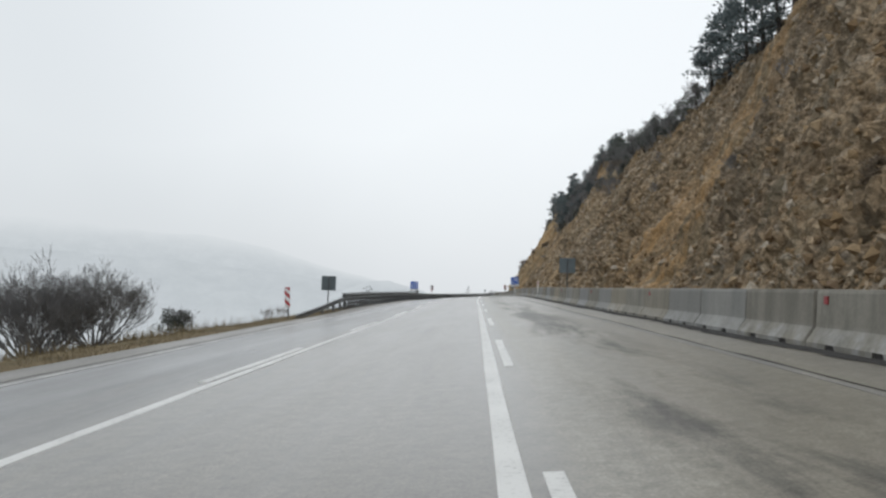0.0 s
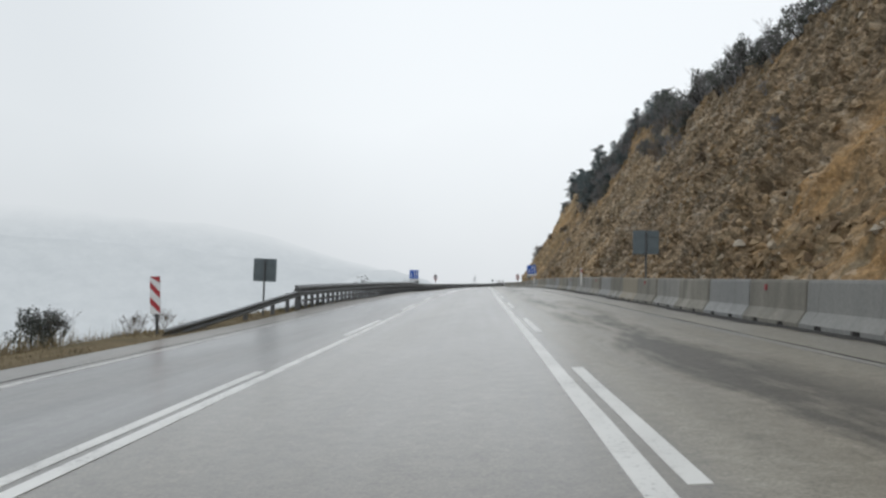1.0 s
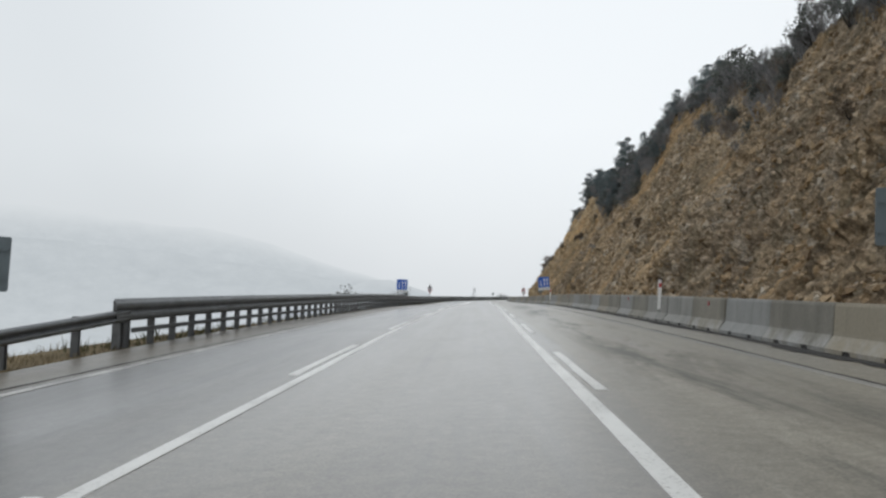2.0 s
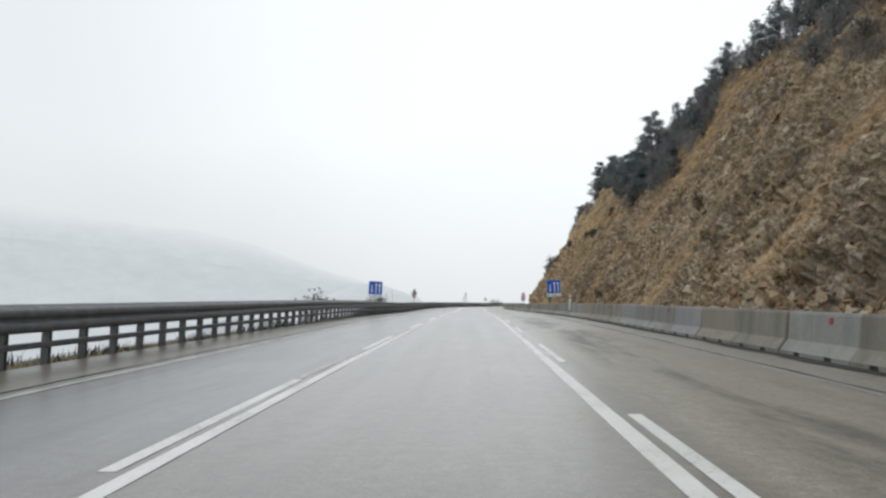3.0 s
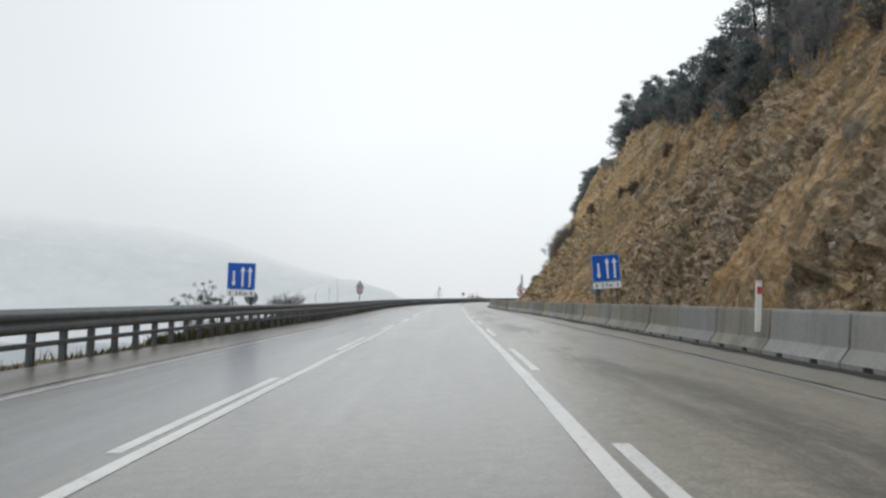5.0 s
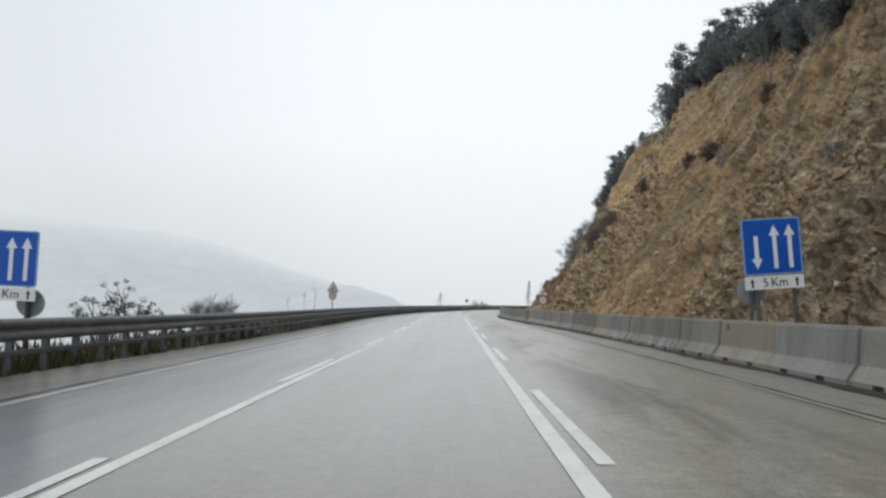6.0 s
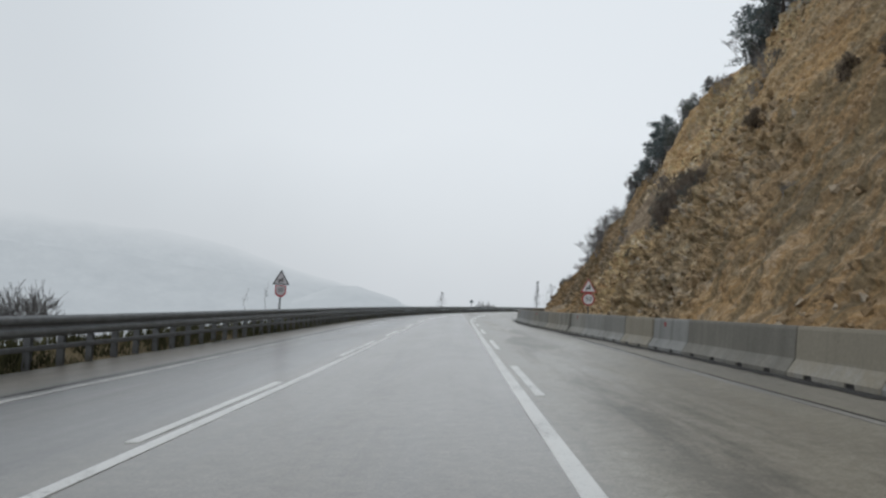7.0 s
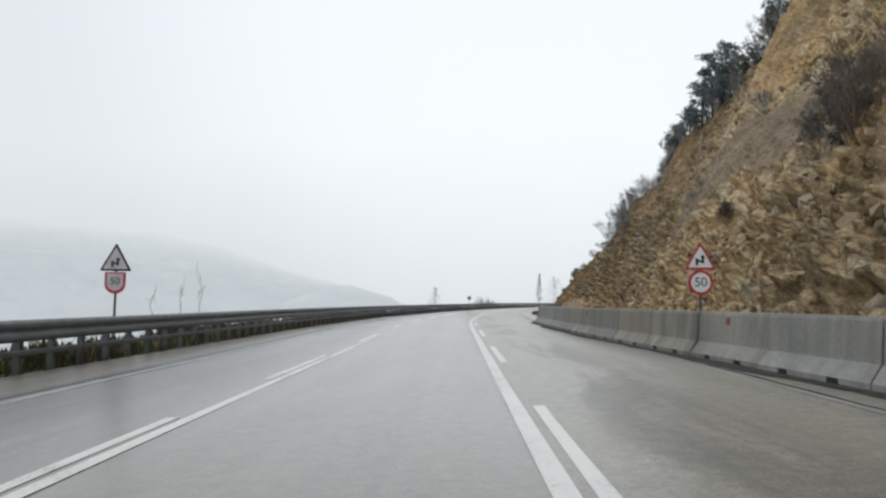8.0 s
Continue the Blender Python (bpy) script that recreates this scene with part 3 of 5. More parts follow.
# ---- road ----
def build_road():
    ys = np.concatenate([np.arange(-80, 0, 4.0), np.arange(0, 260, 1.0), np.arange(260, 620, 5.0)])
    lats = np.linspace(0, 1, 22)
    v = []
    for y in ys:
        l0, l1 = float(pave_lat(y)), float(max(barrier_lat(min(y, 182)) + 0.75, 4.6))
        v.append(spot(np.full(22, y), l0 + (l1 - l0) * lats, 0.0))
    v = np.concatenate(v)
    v[:, 2] += 0.003 * fbm(v, 0.06, 2, 0.4, 5)
    n = 22
    f = [(i * n + j, i * n + j + 1, (i + 1) * n + j + 1, (i + 1) * n + j) for i in range(len(ys) - 1) for j in range(n - 1)]
    # a skirt down each side gives the slab its thickness
    k = len(v)
    edge = [i * n for i in range(len(ys))]
    edge2 = [i * n + n - 1 for i in range(len(ys))]
    v = np.concatenate([v, v[edge] - (0, 0, 0.25), v[edge2] - (0, 0, 0.25)])
    m = len(ys)
    for i in range(m - 1):
        f.append((edge[i], edge[i + 1], k + i + 1, k + i))
        f.append((edge2[i + 1], edge2[i], k + m + i, k + m + i + 1))
    ob = new("road", mesh_from("road", v, f, ASPHALT, True))
    return tagged(ob, "pale grey wet asphalt mountain road with worn wheel tracks", "road", "", "structure")


def build_markings():
    for nm, lat, wd, mat, label in (
        ("solid_line", 0.0, 0.17, WHITE_PAINT, "worn white solid lane line on the asphalt"),
        ("solid_line", -3.63, 0.15, WHITE_PAINT, "worn white solid lane line on the asphalt"),
        ("edge_line", 3.48, 0.12, OLD_PAINT, "faded dirty white edge line on the asphalt"),
        ("edge_line", -6.95, 0.17, EDGE_PAINT, "faded dirty white edge line on the asphalt"),
    ):
        ob = new(nm, strip(nm, -60, 520, lat - wd / 2, lat + wd / 2, 0.007, mat, 2.0, 0.004, 3))
        tagged(ob, label, "road marking", "", "structure")
    for kk in range(-3, 26):
        y = DASH_R0 + DASH_RP * kk
        ob = new("lane_dash", strip("lane_dash", y, y + DASH_RL, 0.19, 0.325, 0.007, WHITE_PAINT, 1.3, 0.004, kk + 50))
        tagged(ob, "worn white dash painted beside the solid line", "road marking", "dashes beside the solid line")
    for kk in range(-3, 24):
        y = 22.5 + 12.3 * kk
        ob = new("lane_dash", strip("lane_dash", y, y + (8.0 if kk == 10 else 5.8), -3.93, -3.79, 0.007, WHITE_PAINT, 1.3, 0.004, kk + 90))
        tagged(ob, "worn white dash painted beside the solid line", "road marking", "dashes on the shoulder side")


def faded_line():
    """What is left of an older line between two dashes."""
    ob = new("faded_line", strip("faded_line", 65.4, 71.6, -3.93, -3.80, 0.006, EDGE_PAINT, 1.0, 0.008, 7))
    tagged(ob, "almost worn-off old white line on the asphalt", "road marking", "", "structure")


DASH_R0, DASH_RP, DASH_RL = -0.61, 11.455, 5.3
build_road()


# ---- crest of the cutting ----
CREST_Y = [-60, 40, 52, 62, 75, 86, 95, 105, 118, 128, 136, 145, 155, 165, 178, 190, 200, 207, 220, 230, 245, 268, 300, 340, 420]
CREST_Z = [16, 16.5, 15.5, 13.6, 14.0, 15.0, 17.0, 19.5, 20.5, 19.0, 16.5, 15.5, 17.0, 18.5, 17.2, 15.8, 15.8, 15.6, 13.8, 12.0, 9.4, 6.3, 2.6, 1.0, 0.4]


def crest(y):
    y = np.asarray(y, float)
    return sum(np.interp(y + d, CREST_Y, CREST_Z) for d in (-3, -1, 1, 3)) / 4


# ---- ground: verge, fall to the valley, plain to the horizon ----
def bank(y, lat):
    """A low weedy bank behind the guardrail, further down the road."""
    return 0.44 * smooth01((y - 112) / 22) * np.interp(lat, [-13.5, -11.6, -10.7, -9.9], [0.0, 1.0, 1.0, 0.0])


def build_ground():
    ys = np.concatenate([np.linspace(-2500, -120, 12), np.arange(-80, 320, 2.5), np.linspace(330, 620, 30), np.linspace(700, 3500, 14)])
    left = np.array([-3200, -1500, -700, -350, -200, -120, -70, -45, -30, -22, -17, -14.5, -13, -12, -11.2, -10.6, -10, -9.4, -8.8, -8.3, -7.9])
    right = np.array([-4.0, 0.0, 3.0, 5.0, 5.6, 7.0, 9.0])
    far = np.array([14, 18, 30, 80, 200, 600, 1500, 3200.0])
    lats = np.concatenate([left, right, far])
    v = []
    for y in ys:
        yy = float(np.clip(y, -80, 620))
        off = lats.copy()
        p = spot(np.full(len(off), yy), off, 0.0)
        p[:, 1] += y - yy
        drop = np.interp(off, [-3200, -350, -120, -45, -26, -21, -13, -11.0, 9, 30, 80, 200, 3200], [-150, -120, -62, -20, -3.2, -1.6, -0.75, 0.0, 0.0, -3.0, -20.0, -45.0, -160.0])
        # the wooded hillside goes on behind the cutting's crest
        hill = float(crest(yy))
        back = np.interp(off, [9, 18, 30, 40, 80, 200, 3200], [-0.3, -0.3, hill + 2, hill + 6.5, hill + 11, hill + 24, hill + 30])
        drop = np.where(off > 9, drop + (back - drop) * float(smooth01((hill - 1) / 9)), drop)
        drop = drop - 0.06 * max(y - 620, 0)
        p[:, 2] += drop + bank(yy, off) - 0.06
        edge = float(pave_lat(yy))
        p[:, 2] -= np.where(off > edge + 0.25, 0.30, 0.0)
        v.append(p)
    v = np.concatenate(v)
    n = len(lats)
    wob = np.clip((-(np.tile(lats, len(ys))) - 8.0) / 6, 0, 6)
    v[:, 2] += (0.10 * fbm(v, 0.5, 4, 0.55, 3)) * np.minimum(wob, 1) + 0.8 * fbm(v, 0.05, 3, 0.5, 8) * np.clip(wob - 1, 0, 3)
    f = []
    for i in range(len(ys) - 1):
        for j in range(n - 1):
            f.append((i * n + j, i * n + j + 1, (i + 1) * n + j + 1, (i + 1) * n + j))
    me = mesh_from("ground", v, f, GROUND, True)
    yy, ll = np.repeat(ys, n), np.tile(lats, len(ys))
    # beyond this line the ground takes the painted fog tone
    line = np.interp(yy, [-80, 50, 62, 104, 118, 400], [-27, -27, -10.2, -10.2, -12.9, -12.9])
    fog_tone = np.where(ll > 8.5, smooth01((yy - 300) / 80), np.clip(0.5 + (line - ll) / np.where(line < -20, 6, 1.6), 0, 1))
    at = me.attributes.new("fog_tone", "FLOAT", "POINT")
    at.data.foreach_set("value", fog_tone.astype(np.float32))
    return tagged(new("ground", me), "dry grassy verge falling to a valley paled by painted fog", "ground", "", "structure")


build_ground()
build_markings()
faded_line()

# ---- cliff ----
def cliff_place(y, z):
    """The rock face's mean surface at chainage y, z metres over the road."""
    y, z = np.asarray(y, float), np.asarray(z, float)
    c = crest(y)
    batter = np.interp(y, [-60, 140, 165, 185, 205, 230, 245, 262, 420], [0.61, 0.61, 0.60, 0.50, 0.44, 0.46, 0.60, 1.0, 1.0])
    inward = batter * np.minimum(z, c) + 1.9 * np.maximum(z - c, 0)
    toe = np.interp(y, [-60, 140, 160, 170, 176, 190, 205, 222, 245, 262, 300, 420], [7.10, 7.10, 6.0, 6.9, 7.6, 9.2, 10.5, 11.2, 8.8, 5.0, 4.5, 4.8])
    toe = np.where(y < 140, barrier_lat(y) + 2.41, toe)
    # a slope of fallen stone fills the bay behind the last barriers
    apron = smooth01((y - 222) / 12) * smooth01((1.7 - z) / 2.2)
    return spot(y, toe + inward - np.maximum(toe - 5.5, 0) * apron, z)


def soil_mask(p, z, y):
    """Where loose earth has slid over the rock: 0 to 1."""
    n = fbm(p * (0.30, 1.0, 0.30), 0.16, 3, 0.55, 71)
    lift = np.interp(y, [0, 60, 110, 150, 190, 212, 240], [-0.35, -0.22, 0.06, -0.14, -0.03, 0.22, 0.22]) + 0.25 * smooth01((z - 6) / 8) - 0.35 * smooth01((y - 155) / 15) * smooth01((212 - y) / 25) * (1 - smooth01((z - 6) / 4))
    return 0.1 + 0.9 * smooth01((n + lift + 0.12) / 0.65)


def slide_mask(y, z):
    """A tongue of grey scree that comes down the face beside the thicket."""
    mid = 187 - 4.4 * (z - 5.2)
    edge = 10.2 + 2.4 * vnoise(np.stack([y * 0, y, z], -1), 0.5, 91)
    return smooth01((edge - np.abs(y - mid)) / 4.0) * smooth01((z - 3.4) / 1.5) * smooth01((10.5 - z) / 2.0)


def cliff_relief(p, soil, slide):
    """Gullies and ribs that run down the fall line, broken into ledges and blocks."""
    down = np.stack([0.30 * p[:, 0], p[:, 1] + 0.45 * p[:, 2], 0.30 * p[:, 2]], -1)
    big = fbm(p * (1, 1, 0.8), 0.11, 3, 0.5, 11)
    gully = 1 - np.abs(fbm(down, 0.26, 3, 0.5, 12))
    rib = 1 - np.abs(fbm(down * (1.4, 1, 1.4), 0.85, 2, 0.5, 14))
    hard = smooth01(0.5 + 1.2 * fbm(p, 0.06, 2, 0.5, 41)) * (1 - 0.65 * soil)
    bed = np.stack([p[:, 2] + 0.62 * p[:, 1] + 1.5 * fbm(p, 0.12, 2, 0.5, 15), 0.07 * p[:, 1], 0.07 * p[:, 0]], -1)
    ledge = fbm(bed, 0.7, 3, 0.6, 16)
    crag = smooth01((p[:, 1] - 150) / 9) * (1 - smooth01((p[:, 2] - 5) / 4))
    block = cells(p * (1.0, 0.9, 1.25), 0.95, 21)
    small = cells(p * (1.0, 0.95, 1.15), 2.1, 31)
    tiny = cells(p * (1.0, 0.95, 1.1), 3.9, 61)
    rock = (0.02 + 0.06 * hard) * block * (1 - 0.6 * crag) + (0.06 + 0.10 * hard + 0.07 * crag) * small + (0.08 + 0.08 * hard + 0.11 * crag) * tiny
    loose = (1 - 0.6 * soil * (1 - crag)) * (1 - 0.8 * slide)
    return 0.75 * big + 0.85 * (gully - 0.65) + 0.28 * (rib - 0.6) * loose + 0.26 * ledge * loose * (1 - 0.55 * crag) + rock * loose + 0.14 * fbm(p, 1.4, 4, 0.6, 51)


def on_face(y, z):
    """Places on the broken rock face, and how much earth covers them."""
    y, z = np.asarray(y, float), np.asarray(z, float)
    p = cliff_place(y, z)
    slide = slide_mask(y, z)
    soil = np.maximum(soil_mask(p, z, y), slide)
    r = cliff_relief(p, soil, slide)
    damp = np.clip((z + 0.6) / 2.0, 0.12, 1) * np.clip(crest(y) / 5, 0.15, 1)
    p[:, 0] += -0.85 * r * damp
    p[:, 2] += 0.45 * r * damp
    return p, soil


def build_cliff():
    ys = np.concatenate([np.arange(-60, 10, 1.2), np.arange(10, 146, 0.19), np.arange(146, 190, 0.14), np.arange(190, 206, 0.19), np.arange(206, 420, 0.7)])
    rows = 150
    u = np.concatenate([np.linspace(0, 1.0, rows - 8), [1.06, 1.14, 1.25, 1.4, 1.6, 1.9, 2.4, 3.0]])
    c = crest(ys)
    yy, uu = np.repeat(ys, rows), np.tile(u, len(ys))
    cc = np.repeat(c, rows)
    z = np.where(uu <= 1, uu * (cc + 0.6) - 0.6, cc + (uu - 1) * (2.2 + 0.15 * cc) * np.clip((cc - 3) / 10, -0.3, 1))
    p, soil = on_face(yy, z)
    # behind the crest the sheet goes down into the hillside
    p[:, 2] -= np.interp(uu, [1.9, 2.4, 3.0], [0.0, 2.0, 12.0])
    i, j = np.meshgrid(np.arange(len(ys) - 1), np.arange(rows - 1), indexing="ij")
    a = (i * rows + j).ravel()
    f = np.stack([a, a + rows, a + rows + 1, a + 1], -1)
    me = mesh_from("cliff", p, f, CLIFF)
    at = me.attributes.new("soil", "FLOAT", "POINT")
    at.data.foreach_set("value", soil.astype(np.float32))
    at = me.attributes.new("slide", "FLOAT", "POINT")
    at.data.foreach_set("value", slide_mask(yy, z).astype(np.float32))
    return tagged(new("cliff", me), "steep blasted rock cutting of ochre, brown and grey stone", "cliff", "", "structure")


cliff = build_cliff()


def cliff_spot(y, z):
    return Vector(on_face([y], [z])[0][0])


# ---- misty hills across the valley ----
def build_hill(name, mat, az, heights, dist, base, label, seed, rough):
    """A ridge seen over the valley: azimuths in degrees left of the road, heights in degrees over the level."""
    n = 160
    a = np.linspace(az[0], az[-1], n)
    h = np.interp(a, az[::-1], heights[::-1])
    pts = np.stack([a, a * 0, a * 0], -1)
    h = h + rough * fbm(pts, 0.35, 4, 0.55, seed)
    v, f = [], []
    rings = [(-0.08 * (1 - q), q) for q in (1.0, 0.95, 0.9, 0.85, 0.8, 0.72, 0.64, 0.5, 0.35, 0.2, 0.0, -1.5)]
    for dd, hh in rings:
        for i in range(n):
            r = dist * (1 + dd)
            ang = radians(a[i])
            top = dist * math.tan(radians(h[i]))
            v.append((-r * math.sin(ang), 70 + r * math.cos(ang), -35 + (top + 35) * hh if hh >= 0 else base))
    for layer in range(len(rings) - 1):
        for i in range(n - 1):
            f.append((layer * n + i, layer * n + i + 1, (layer + 1) * n + i + 1, (layer + 1) * n + i))
    me = mesh_from(name, v, f, mat, True)
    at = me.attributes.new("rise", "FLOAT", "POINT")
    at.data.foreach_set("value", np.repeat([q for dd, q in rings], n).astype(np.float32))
    return tagged(new(name, me), label, "hill", "", "structure")


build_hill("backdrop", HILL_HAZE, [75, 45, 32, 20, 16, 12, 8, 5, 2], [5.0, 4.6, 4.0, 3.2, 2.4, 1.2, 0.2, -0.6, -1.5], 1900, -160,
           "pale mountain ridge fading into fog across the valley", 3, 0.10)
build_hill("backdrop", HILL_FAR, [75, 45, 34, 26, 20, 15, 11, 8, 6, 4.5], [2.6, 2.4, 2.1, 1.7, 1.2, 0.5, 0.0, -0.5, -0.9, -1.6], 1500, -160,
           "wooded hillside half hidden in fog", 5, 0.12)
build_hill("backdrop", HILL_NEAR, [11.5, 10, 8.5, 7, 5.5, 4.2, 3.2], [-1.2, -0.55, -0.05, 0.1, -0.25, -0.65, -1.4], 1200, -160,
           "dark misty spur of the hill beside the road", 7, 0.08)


# ---- concrete barrier units ----
UNIT = 2.9


def barrier_mesh():
    """One unit, from y = 0 to its length, its foot's face at x = 0; two forklift slots under it."""
    prof = [(0.0, 0.0), (0.0, 0.09), (0.16, 0.30), (0.215, 0.80), (0.235, 0.85), (0.395, 0.85), (0.415, 0.80), (0.47, 0.30), (0.62, 0.09), (0.62, 0.0)]
    ln = UNIT - 0.055
    ys = [0.0, 0.02, 0.62, 0.64, 0.90, 0.92, ln - 0.92, ln - 0.90, ln - 0.64, ln - 0.62, ln - 0.02, ln]
    raised = [0, 0, 0, 1, 1, 0, 0, 1, 1, 0, 0, 0]
    v, f = [], []
    n = len(prof)
    for i, (y, r) in enumerate(zip(ys, raised)):
        pinch = 0.02 if i in (0, len(ys) - 1) else 0.0
        for j, (x, z) in enumerate(prof):
            cx = 0.31
            zz = z
            if r and z < 0.09:
                zz = 0.085
            v.append((x + (cx - x) * pinch * 3, y, zz - (pinch if z > 0.8 else 0)))
    for i in range(len(ys) - 1):
        for j in range(n):
            k = (j + 1) % n
            f.append((i * n + j, (i + 1) * n + j, (i + 1) * n + k, i * n + k))
    f.append(tuple(range(n)))
    f.append(tuple((len(ys) - 1) * n + j for j in reversed(range(n))))
    return mesh_from("barrier_body", v, f, CONCRETE)


BARRIER = barrier_mesh()
REFLECT = bpy.data.meshes.new("reflector")
rb = box_bm(-0.012, 0.012, -0.06, 0.06, -0.06, 0.06, 0.006)
rb.to_mesh(REFLECT)
rb.free()
REFLECT.materials.append(REFLECTOR_RED)


# dark block set in a slot's recess, its colour standing for the shade inside
SLOT_SHADE = bpy.data.meshes.new("slot_shade")
sb = box_bm(-0.03, 0.5, -0.12, 0.12, -0.02, 0.08)
sb.to_mesh(SLOT_SHADE)
sb.free()
SLOT_SHADE.materials.append(DIRT_AND_SLOT)


def build_barriers():
    rnd = random.Random(4)
    y = -25.9
    while y < 214:
        p0, p1 = spot(y, barrier_lat(y)), spot(y + UNIT, barrier_lat(y + UNIT))
        d = Vector(p1) - Vector(p0)
        turn = math.degrees(math.atan2(-d.x, d.y))
        tilt = math.degrees(math.atan2(d.z, math.hypot(d.x, d.y)))
        m = pose(p0[0] + rnd.uniform(-0.02, 0.02), p0[1], p0[2] + 0.02, tilt, -math.degrees(FALL), turn + rnd.uniform(-0.25, 0.25))
        mark = 11.3 * math.ceil((y + 0.15) / 11.3) + 0.1 - y
        red = 0.2 < mark < UNIT - 0.2
        ob = thing("concrete_barrier", m, "grey weathered concrete barrier unit with a red reflector" if red else "grey weathered precast concrete barrier unit at the road edge", "barrier", "concrete barrier units")
        piece("barrier_body", BARRIER, ob)
        for q in (0.64, UNIT - 0.055 - 0.90):
            piece("slot_shade", SLOT_SHADE, ob, pose(0.045, q + 0.13, 0.0), "dark block for the shade in a drain slot")
        if red:
            piece("reflector", REFLECT, ob, pose(0.193, mark, 0.70, 0, 6, 0), "square red reflector")
        y += UNIT


build_barriers()


# ---- steel guardrail on the valley side ----
RAIL_LAT = -9.75


def rail_lat(y):
    return RAIL_LAT + 0.48 * (1 - smooth01((np.asarray(y, float) - 66) / 50))


def rail_dz(y):
    return -0.07 * (1 - smooth01((np.asarray(y, float) - 66) / 50))


W_PROFILE = [(0.0, 0.0), (0.03, 0.012), (0.075, 0.06), (0.085, 0.11), (0.075, 0.16), (0.015, 0.21), (0.015, 0.25), (0.075, 0.30), (0.085, 0.35), (0.075, 0.40), (0.03, 0.448), (0.0, 0.46)]
C_PROFILE = [(0.0, 0.0), (0.05, 0.0), (0.06, 0.02), (0.06, 0.09), (0.05, 0.11), (0.0, 0.11)]


def beam_mesh(name, y0, y1, z0, z1, prof, mat, thick=0.012, lat=None, out=0.0):
    """A rolled steel beam from y0 to y1 whose lower edge goes from z0 to z1 over the ground."""
    n = max(2, int((y1 - y0) / 1.4) + 1)
    ys = np.linspace(y0, y1, n)
    v, f = [], []
    m = len(prof)
    for i, y in enumerate(ys):
        zb = z0 + (z1 - z0) * i / (n - 1)
        base = rail_lat(y) if lat is None else lat
        for s in (0.0, -thick):
            for px, pz in prof:
                v.append(spot(y, float(base) + 0.07 + out + px + s, zb + pz + float(rail_dz(y))))
    w = 2 * m
    for i in range(n - 1):
        for j in range(m - 1):
            a, b = i * w + j, (i + 1) * w + j
            f.append((a, a + 1, b + 1, b))
            f.append((a + m, b + m, b + m + 1, a + m + 1))
        for j in (0, m - 1):
            a, b = i * w + j, (i + 1) * w + j
            f.append((a, b, b + m, a + m))
    for i in (0, n - 1):
        for j in range(m - 1):
            a = i * w + j
            f.append((a, a + m, a + m + 1, a + 1))
    me = mesh_from(name, [tuple(p) for p in v], f, mat, False)
    return me


def post_mesh(h, wd=0.10, dp=0.15):
    bm = bmesh.new()
    # C-shaped channel post
    o = [(-dp / 2, -wd / 2), (dp / 2, -wd / 2), (dp / 2, -wd / 2 + 0.02), (-dp / 2 + 0.015, -wd / 2 + 0.02), (-dp / 2 + 0.015, wd / 2 - 0.02), (dp / 2, wd / 2 - 0.02), (dp / 2, wd / 2), (-dp / 2, wd / 2)]
    lo = [bm.verts.new((x, y, -0.4)) for x, y in o]
    hi = [bm.verts.new((x, y, h)) for x, y in o]
    n = len(o)
    for i in range(n):
        bm.faces.new((lo[i], lo[(i + 1) % n], hi[(i + 1) % n], hi[i]))
    bm.faces.new(hi)
    bmesh.ops.recalc_face_normals(bm, faces=bm.faces[:])
    me = bpy.data.meshes.new("post")
    bm.to_mesh(me)
    bm.free()
    me.materials.append(DARK_STEEL)
    return me


def build_guardrail():
    rail = thing("guardrail", Matrix(), "long grey steel guardrail with dark posts beside the valley", "guardrail")
    post = post_mesh(1.02)
    y = 53.4
    while y < 425:
        piece("post", post, rail, stand(y, float(rail_lat(y)), float(rail_dz(y))))
        y += 1.34
    y = 52.6
    while y < 305:
        y1 = y + 4.02
        piece("beam", beam_mesh("beam", y, y1 + 0.12, 0.65, 0.65, W_PROFILE, STEEL), rail)
        piece("lower_rail", beam_mesh("lower_rail", y + 0.8, y1 + 0.8, 0.37, 0.37, C_PROFILE, DARK_STEEL), rail)
        y = y1
    while y < 520:
        piece("beam", beam_mesh("beam", y, y + 16.1, 0.65, 0.65, W_PROFILE, STEEL), rail)
        y += 16
    # back beam that starts at the first post
    piece("back_beam", beam_mesh("back_beam", 53.2, 120, 0.70, 0.70, W_PROFILE, STEEL, out=-0.30), rail)
    # sloping end: the beam dives to the ground by the hazard board
    slim = [(px, 0.62 * pz) for px, pz in W_PROFILE]
    for y0, y1, z0, z1 in ((48.6, 53.3, 0.42, 0.64), (43.6, 48.6, 0.16, 0.42), (37.8, 43.6, -0.10, 0.16)):
        piece("end_beam", beam_mesh("end_beam", y0, y1, z0, z1, slim, STEEL), rail, None, "slim steel beam ramped down to the ground")
    piece("end_post", post_mesh(1.12, 0.16, 0.2), rail, stand(53.0, float(rail_lat(53.0)), -0.07), "stout first post")
    for y, h in ((41.0, 0.22), (45.2, 0.42), (48.8, 0.62), (51.2, 0.76)):
        piece("end_post", post_mesh(h), rail, stand(y, float(rail_lat(y)), 0.0, 0.0))
    return rail


build_guardrail()


# ---- signs ----
def disc(cx, cz, r, n=36):
    return [(cx + r * math.sin(2 * math.pi * i / n), cz + r * math.cos(2 * math.pi * i / n)) for i in range(n)]


